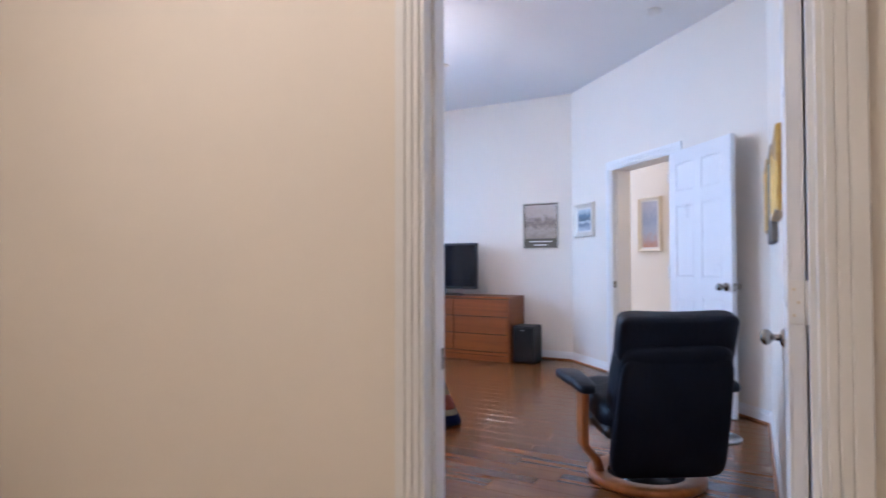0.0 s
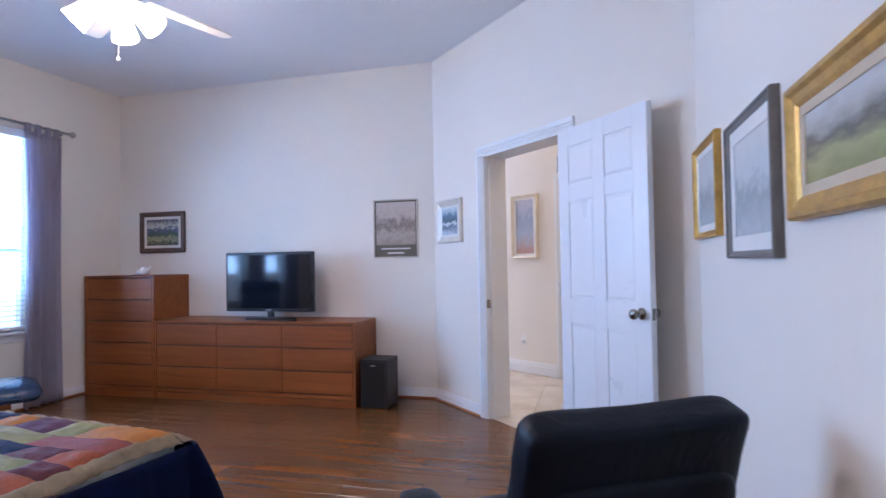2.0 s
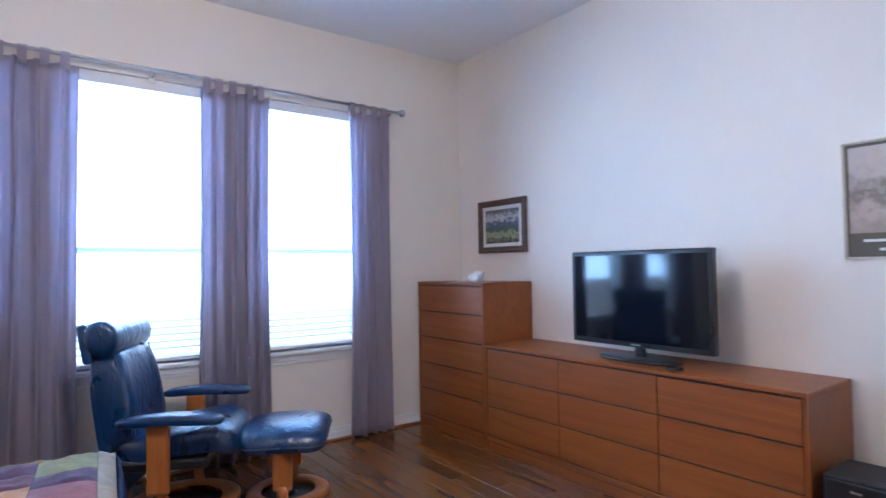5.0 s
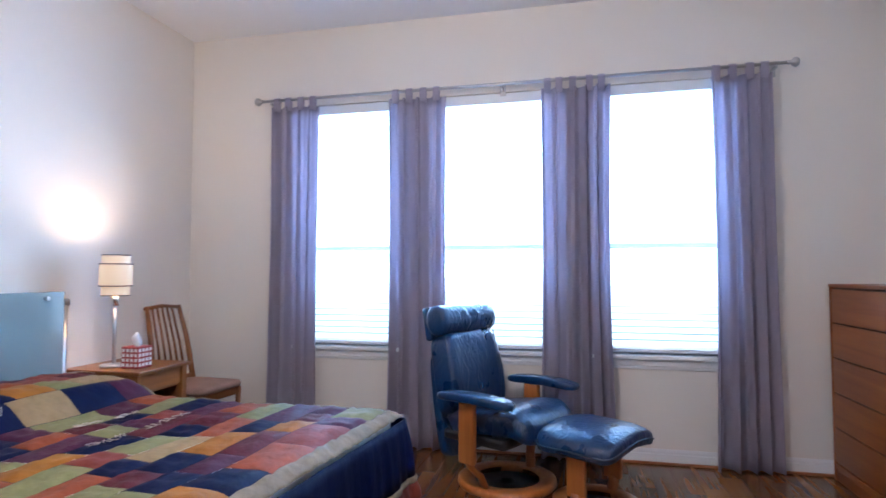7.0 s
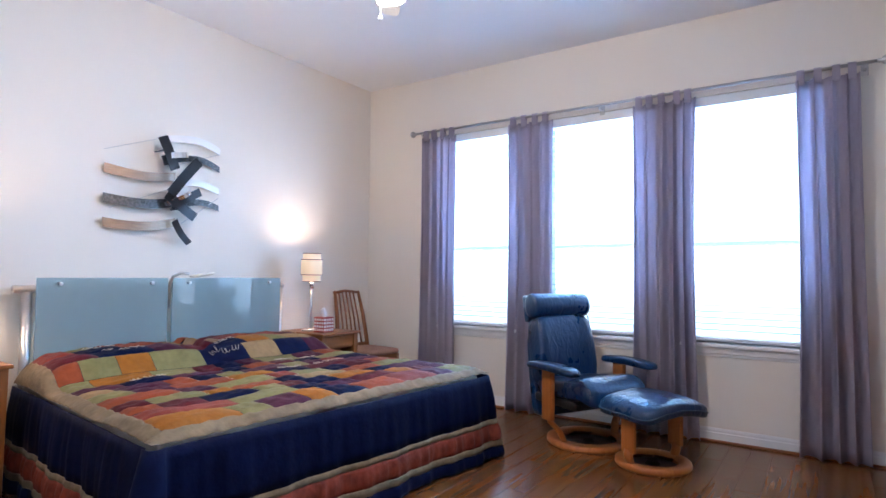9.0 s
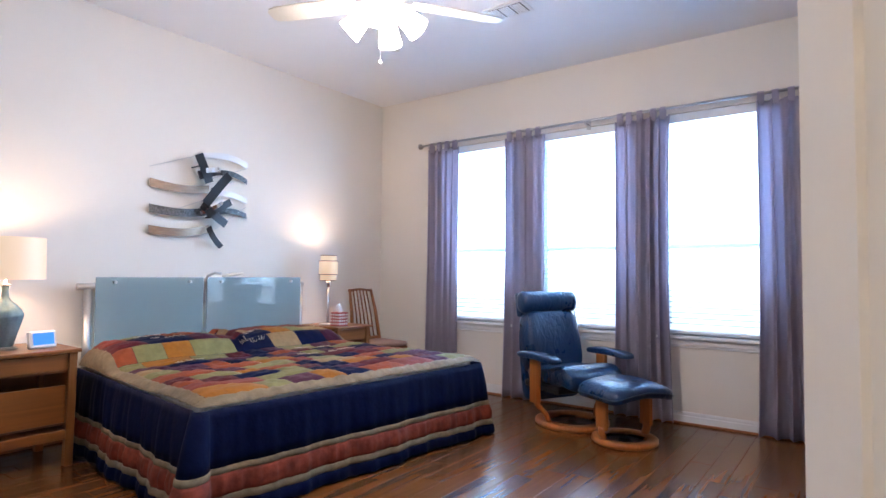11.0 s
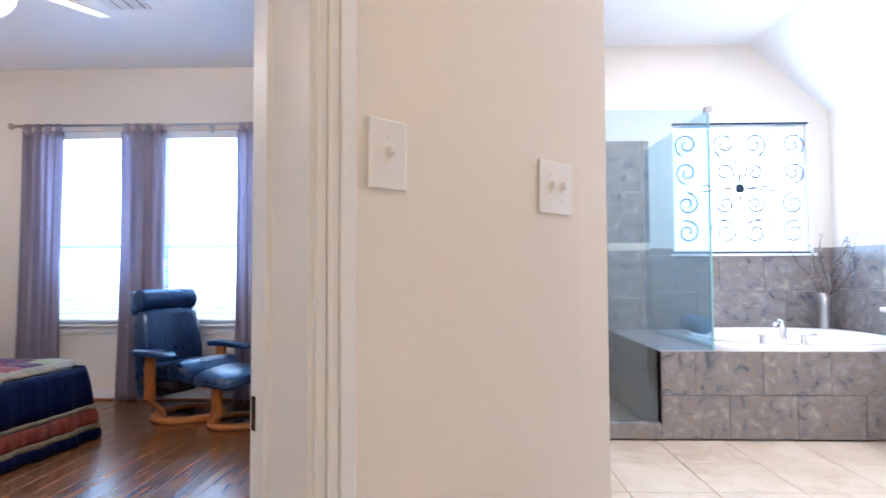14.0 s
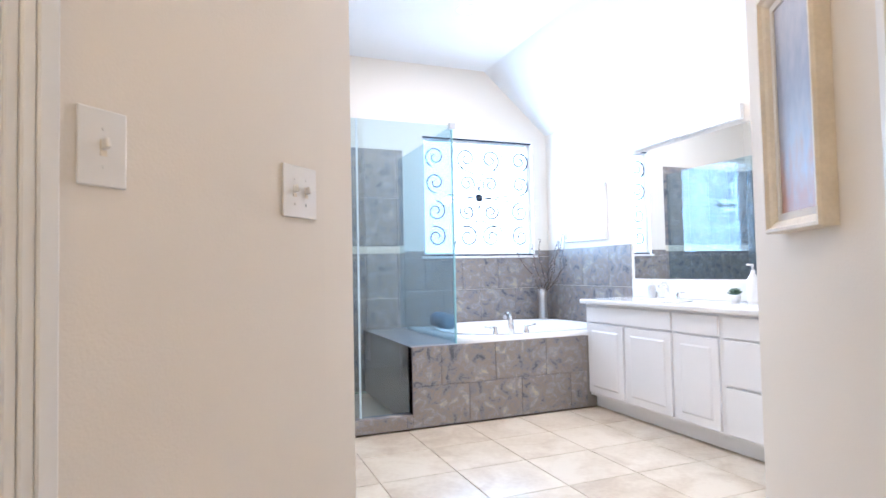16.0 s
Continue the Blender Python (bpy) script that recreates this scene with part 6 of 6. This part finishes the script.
def scroll(y, z, r, turn, flip):
    pts = []
    for k in range(30):
        a = k / 29 * 4.2 * math.pi / 2 * 1.35
        q = r * (1 - 0.78 * k / 29)
        pts.append((BX - 0.03, y + flip * q * math.cos(a + turn), z + q * math.sin(a + turn)))
    part("scroll", tube(pts, 0.008, 6), IRON, gr, "", True)


gy, gz = (BW[0] + BW[1]) / 2, (BW[2] + BW[3]) / 2
for s in (-1, 1):
    for y in (0.14, 0.50):
        for z, tn in ((-0.42, 1.2), (0.42, -1.2)):
            scroll(gy + s * y, gz + z, 0.115, tn, s)
    for z, tn in ((0.15, -1.6), (-0.15, 1.6)):
        scroll(gy + s * 0.50, gz + z, 0.11, tn, s)
        scroll(gy + s * 0.14, gz + z, 0.09, tn + 1, -s)
    for c in (-1, 1):
        part("bar", tube([(BX - 0.03, gy + s * 0.06, gz), (BX - 0.03, gy + s * 0.2, gz + c * 0.012), (BX - 0.03, gy + s * 0.36, gz + c * 0.03)], 0.006, 6), IRON, gr)
        part("bar", tube([(BX - 0.03, gy, gz + c * 0.06), (BX - 0.03, gy + s * 0.03, gz + c * 0.25), (BX - 0.03, gy + s * 0.26, gz + c * 0.33), (BX - 0.03, gy + s * 0.30, gz + c * 0.55)], 0.006, 6), IRON, gr)
part("rosette", puff(0.03, 0.085, 0.085, 0.8, 0.9, 16, 8, Matrix.Translation((BX - 0.03, gy, gz))), IRON, gr, "", True)
for y0, y1, z0, z1 in ((BW[0], BW[1], BW[2] + 0.006, BW[2] + 0.022), (BW[0], BW[1], BW[3] - 0.016, BW[3])):
    part("rail", box(BX - 0.036, BX - 0.024, y0, y1, z0, z1), IRON, gr)

# vanity
VY, VX0, VX1 = 9.68, -3.90, -1.16
van = thing("vanity_cabinet", Matrix.Identity(4), "white painted bathroom vanity with raised panel doors", "vanity")
part("carcass", box(VX0, VX1, VY + 0.02, BY1 - 0.006, 0.10, 0.862), CAB, van)
part("toe_kick", box(VX0, VX1, VY + 0.08, VY + 0.10, 0, 0.10), CAB, van)


def raised_front(x0, x1, z0, z1, name, panel=True):
    d = part(name, box(x0, x1, VY, VY + 0.02, z0, z1, 0.004, seg=2), CAB, van)
    if panel:
        bm = bmesh.new()
        g = 0.055
        lo = [bm.verts.new((x, VY - 0.0005, z)) for x, z in ((x0 + g, z0 + g), (x1 - g, z0 + g), (x1 - g, z1 - g), (x0 + g, z1 - g))]
        mi = [bm.verts.new((x, VY - 0.007, z)) for x, z in ((x0 + g + 0.012, z0 + g + 0.012), (x1 - g - 0.012, z0 + g + 0.012), (x1 - g - 0.012, z1 - g - 0.012), (x0 + g + 0.012, z1 - g - 0.012))]
        for i in range(4):
            j = (i + 1) % 4
            bm.faces.new((lo[i], lo[j], mi[j], mi[i]))
        bm.faces.new(mi)
        part("raised_panel", bm, CAB, d)


raised_front(-3.86, -2.92, 0.715, 0.845, "false_drawer_front", False)
raised_front(-3.86, -3.42, 0.125, 0.70, "door")
raised_front(-3.385, -2.92, 0.125, 0.70, "door")
raised_front(-2.885, -2.515, 0.715, 0.845, "drawer", False)
raised_front(-2.885, -2.515, 0.125, 0.70, "door")
for z0, z1 in ((0.715, 0.845), (0.425, 0.70), (0.125, 0.41)):
    raised_front(-2.47, -2.08, z0, z1, "drawer", False)
raised_front(-2.04, -1.62, 0.125, 0.70, "door")
raised_front(-1.60, -1.18, 0.125, 0.70, "door")
raised_front(-2.04, -1.18, 0.715, 0.845, "false_drawer_front", False)
ct = thing("bathroom_counter", Matrix.Identity(4), "white cultured marble vanity top with a backsplash", "countertop")
part("slab", box(VX0 - 0.03, VX1, VY - 0.03, BY1 - 0.005, 0.862, 0.90, 0.01, seg=2), WHITEC, ct)
part("backsplash", box(VX0 - 0.03, VX1, BY1 - 0.025, BY1 - 0.005, 0.90, 1.055, 0.005), WHITEC, ct)
part("basin_rim", lathe([(0.2, 0.898), (0.215, 0.904), (0.2, 0.908), (0.185, 0.902)], 36, m=Matrix.Translation((-3.25, 9.93, 0)), close=False), WHITEC, ct, "", True)
mixer("sink_faucet", Matrix.Translation((-3.40, 10.12, 0.90)), "chrome sink faucet with two levers", 0.85)
mi = thing("mirror", Matrix.Identity(4), "large frameless bathroom mirror above the vanity", "mirror")
part("mirror_glass", box(VX0, VX1, BY1 - 0.012, BY1 - 0.005, 1.06, 2.16), MIRROR, mi)
lb = thing("vanity_light", Matrix.Identity(4), "white bath light bar above the mirror, lit", "lamp")
part("bar", box(-3.86, -2.72, BY1 - 0.05, BY1 - 0.004, 2.19, 2.30, 0.006), TRIM, lb)
for k in range(6):
    part("globe", puff(0.10, 0.10, 0.10, 1, 1, 18, 12, Matrix.Translation((-3.77 + 0.19 * k, BY1 - 0.10, 2.245))), BULBW, lb, "lit round bulb", True)
lamp("vanity_lamp", "AREA", VANITY_WATTS, (1.0, 0.93, 0.85), pose(-3.29, BY1 - 0.17, 2.245, -70, 0, 0), 1.1, 0.08)
for x, y in ((-4.04, 8.71), (-2.2, 8.71)):
    dl = thing("downlight", Matrix.Translation((x, y, BH)), "recessed round ceiling downlight, lit", "lamp")
    part("ring", lathe([(0.075, -0.004), (0.095, -0.004), (0.095, 0.0), (0.075, 0.0)], 28, close=False), PLASTIC, dl)
    part("lens", lathe([(0.002, -0.002), (0.075, -0.002)], 28, close=False), BULBW, dl)
    lamp("downlight_lamp", "AREA", DOWN_WATTS, (1.0, 0.95, 0.88), pose(x, y, BH - 0.01), 0.14)
bt = thing("lotion_bottle", Matrix.Translation((-2.62, 10.13, 0.90)), "white pump bottle on the vanity top", "bottle")
part("body", lathe([(0.035, 0), (0.04, 0.02), (0.04, 0.16), (0.015, 0.20), (0.012, 0.225)], 20), PLASTIC, bt, "", True)
part("pump", tube([(0, 0, 0.22), (0, 0, 0.26), (0, -0.05, 0.262)], 0.008, 8), PLASTIC, bt, "", True)
gp = thing("small_plant", Matrix.Translation((-2.76, 10.12, 0.90)), "small grey green succulent in a pot", "plant")
part("pot", lathe([(0.03, 0), (0.04, 0.05), (0.036, 0.05)], 18), PLASTIC, gp, "", True)
bm = bmesh.new()
for k in range(22):
    a, e = k * 2.4, 0.3 + 0.9 * (k % 5) / 5
    puff(0.05, 0.018, 0.01, 0.9, 0.9, 8, 5, Matrix.Translation((0, 0, 0.055)) @ Matrix.Rotation(a, 4, "Z") @ Matrix.Rotation(-e, 4, "Y") @ Matrix.Translation((0.03, 0, 0)), bm=bm)
part("leaves", bm, surface("succulent_leaf", (0.09, 0.16, 0.11), 0.6), gp, "", True)
sd2 = thing("soap_dispenser", Matrix.Translation((-3.55, 10.1, 0.90)), "steel and glass soap dispenser", "dispenser")
part("body", lathe([(0.03, 0), (0.032, 0.1), (0.02, 0.12)], 18), STEEL, sd2, "", True)
part("pump", tube([(0, 0, 0.12), (0, 0, 0.16), (0, -0.04, 0.16)], 0.006, 8), CHROME, sd2, "", True)
picture("bath_picture", 0.68, 0.54, Matrix.Translation((-4.62, BY1, 1.705)), "white framed pale blossom picture", TRIM, 0.03, 0.025, ARTB, 0.08, MATW)

# lobby fill: dome and lamp out of view, added to brighten the entry
ll = thing("lobby_ceiling_light", Matrix.Translation((-1.2, 0.4, CH)), "unseen round ceiling light added to brighten the lobby", "lamp")
part("dome", lathe([(0.16, 0), (0.155, -0.04), (0.11, -0.08), (0.02, -0.095)], 28), BULBW, ll, "", True)
lamp("lobby_lamp", "POINT", LOBBY_WATTS, (1.0, 0.84, 0.58), Matrix.Translation((-1.2, 0.4, CH - 0.18)), 0.12)
# hall fill: another unseen fitting, added to light the switch wall warmly
hl = thing("hall_ceiling_light", Matrix.Translation((0.45, 6.2, BH)), "unseen round ceiling light added to warm the hall", "lamp")
part("dome", lathe([(0.14, 0), (0.135, -0.04), (0.10, -0.07), (0.02, -0.08)], 28), BULBW, hl, "", True)
lamp("hall_lamp", "POINT", HALL_WATTS, (1.0, 0.74, 0.38), Matrix.Translation((0.45, 6.2, BH - 0.18)), 0.12)

# ---- floors, piece by piece ----
base = setting("floor_bath", box(BX, 2.4, 4.6, BY1, -0.05, -0.012), GROUT, "beige stone tile floor in the hall and bathroom", "floor")
tiles(base, (-3.85, 4.85, -0.012), X, Y, Z, 6.2, BY1 - 4.85, 0.46, 0.46, TILEF, gap=0.005, thick=0.007)
wood_floor = setting("floor_bedroom", prism([(WIN_X, YH - 0.06), (XR, YH - 0.06), (XR, S1 - XR), (AX, YD), (WIN_X, YD)], -0.05, -0.003), JOINT, "glossy brown hand scraped hardwood floor", "floor")
rp = random.Random(3)
PW = 0.127
y = YH - 0.06
LIM = S1 + 0.05
while y < YD - 0.001:
    y1 = min(y + PW, YD)
    x = WIN_X - rp.uniform(0, 0.7)
    end = min(XR, LIM - y)
    while x < end - 0.02:
        L = rp.choice((0.45, 0.65, 0.85, 1.05, 1.25))
        a, b0, b1 = max(x, WIN_X), min(x + L, XR, LIM - y), min(x + L, XR, LIM - y1)
        if b1 - a > 0.03:
            g, c, top = 0.0008, 0.002, rp.uniform(-0.0004, 0.0004)
            cxp, cyp = (a + b0) / 2, (y + y1) / 2
            pts = [(a + g, y + g), (b0 - g, y + g), (b1 - g, y1 - g), (a + g, y1 - g)]
            ins = [(a + g + c, y + g + c), (b0 - g - c, y + g + c), (b1 - g - c, y1 - g - c), (a + g + c, y1 - g - c)]
            bm = bmesh.new()
            lo = [bm.verts.new((px - cxp, py - cyp, -0.012)) for px, py in pts]
            mi_ = [bm.verts.new((px - cxp, py - cyp, top - 0.0015)) for px, py in pts]
            hi = [bm.verts.new((px - cxp, py - cyp, top)) for px, py in ins]
            bm.faces.new(hi)
            for i in range(4):
                j = (i + 1) % 4
                bm.faces.new((lo[i], lo[j], mi_[j], mi_[i]))
                bm.faces.new((mi_[i], mi_[j], hi[j], hi[i]))
            ob = part("plank", bm, PLANK, wood_floor)
            ob.location = (cxp, cyp, 0)
        x += L
    y = y1
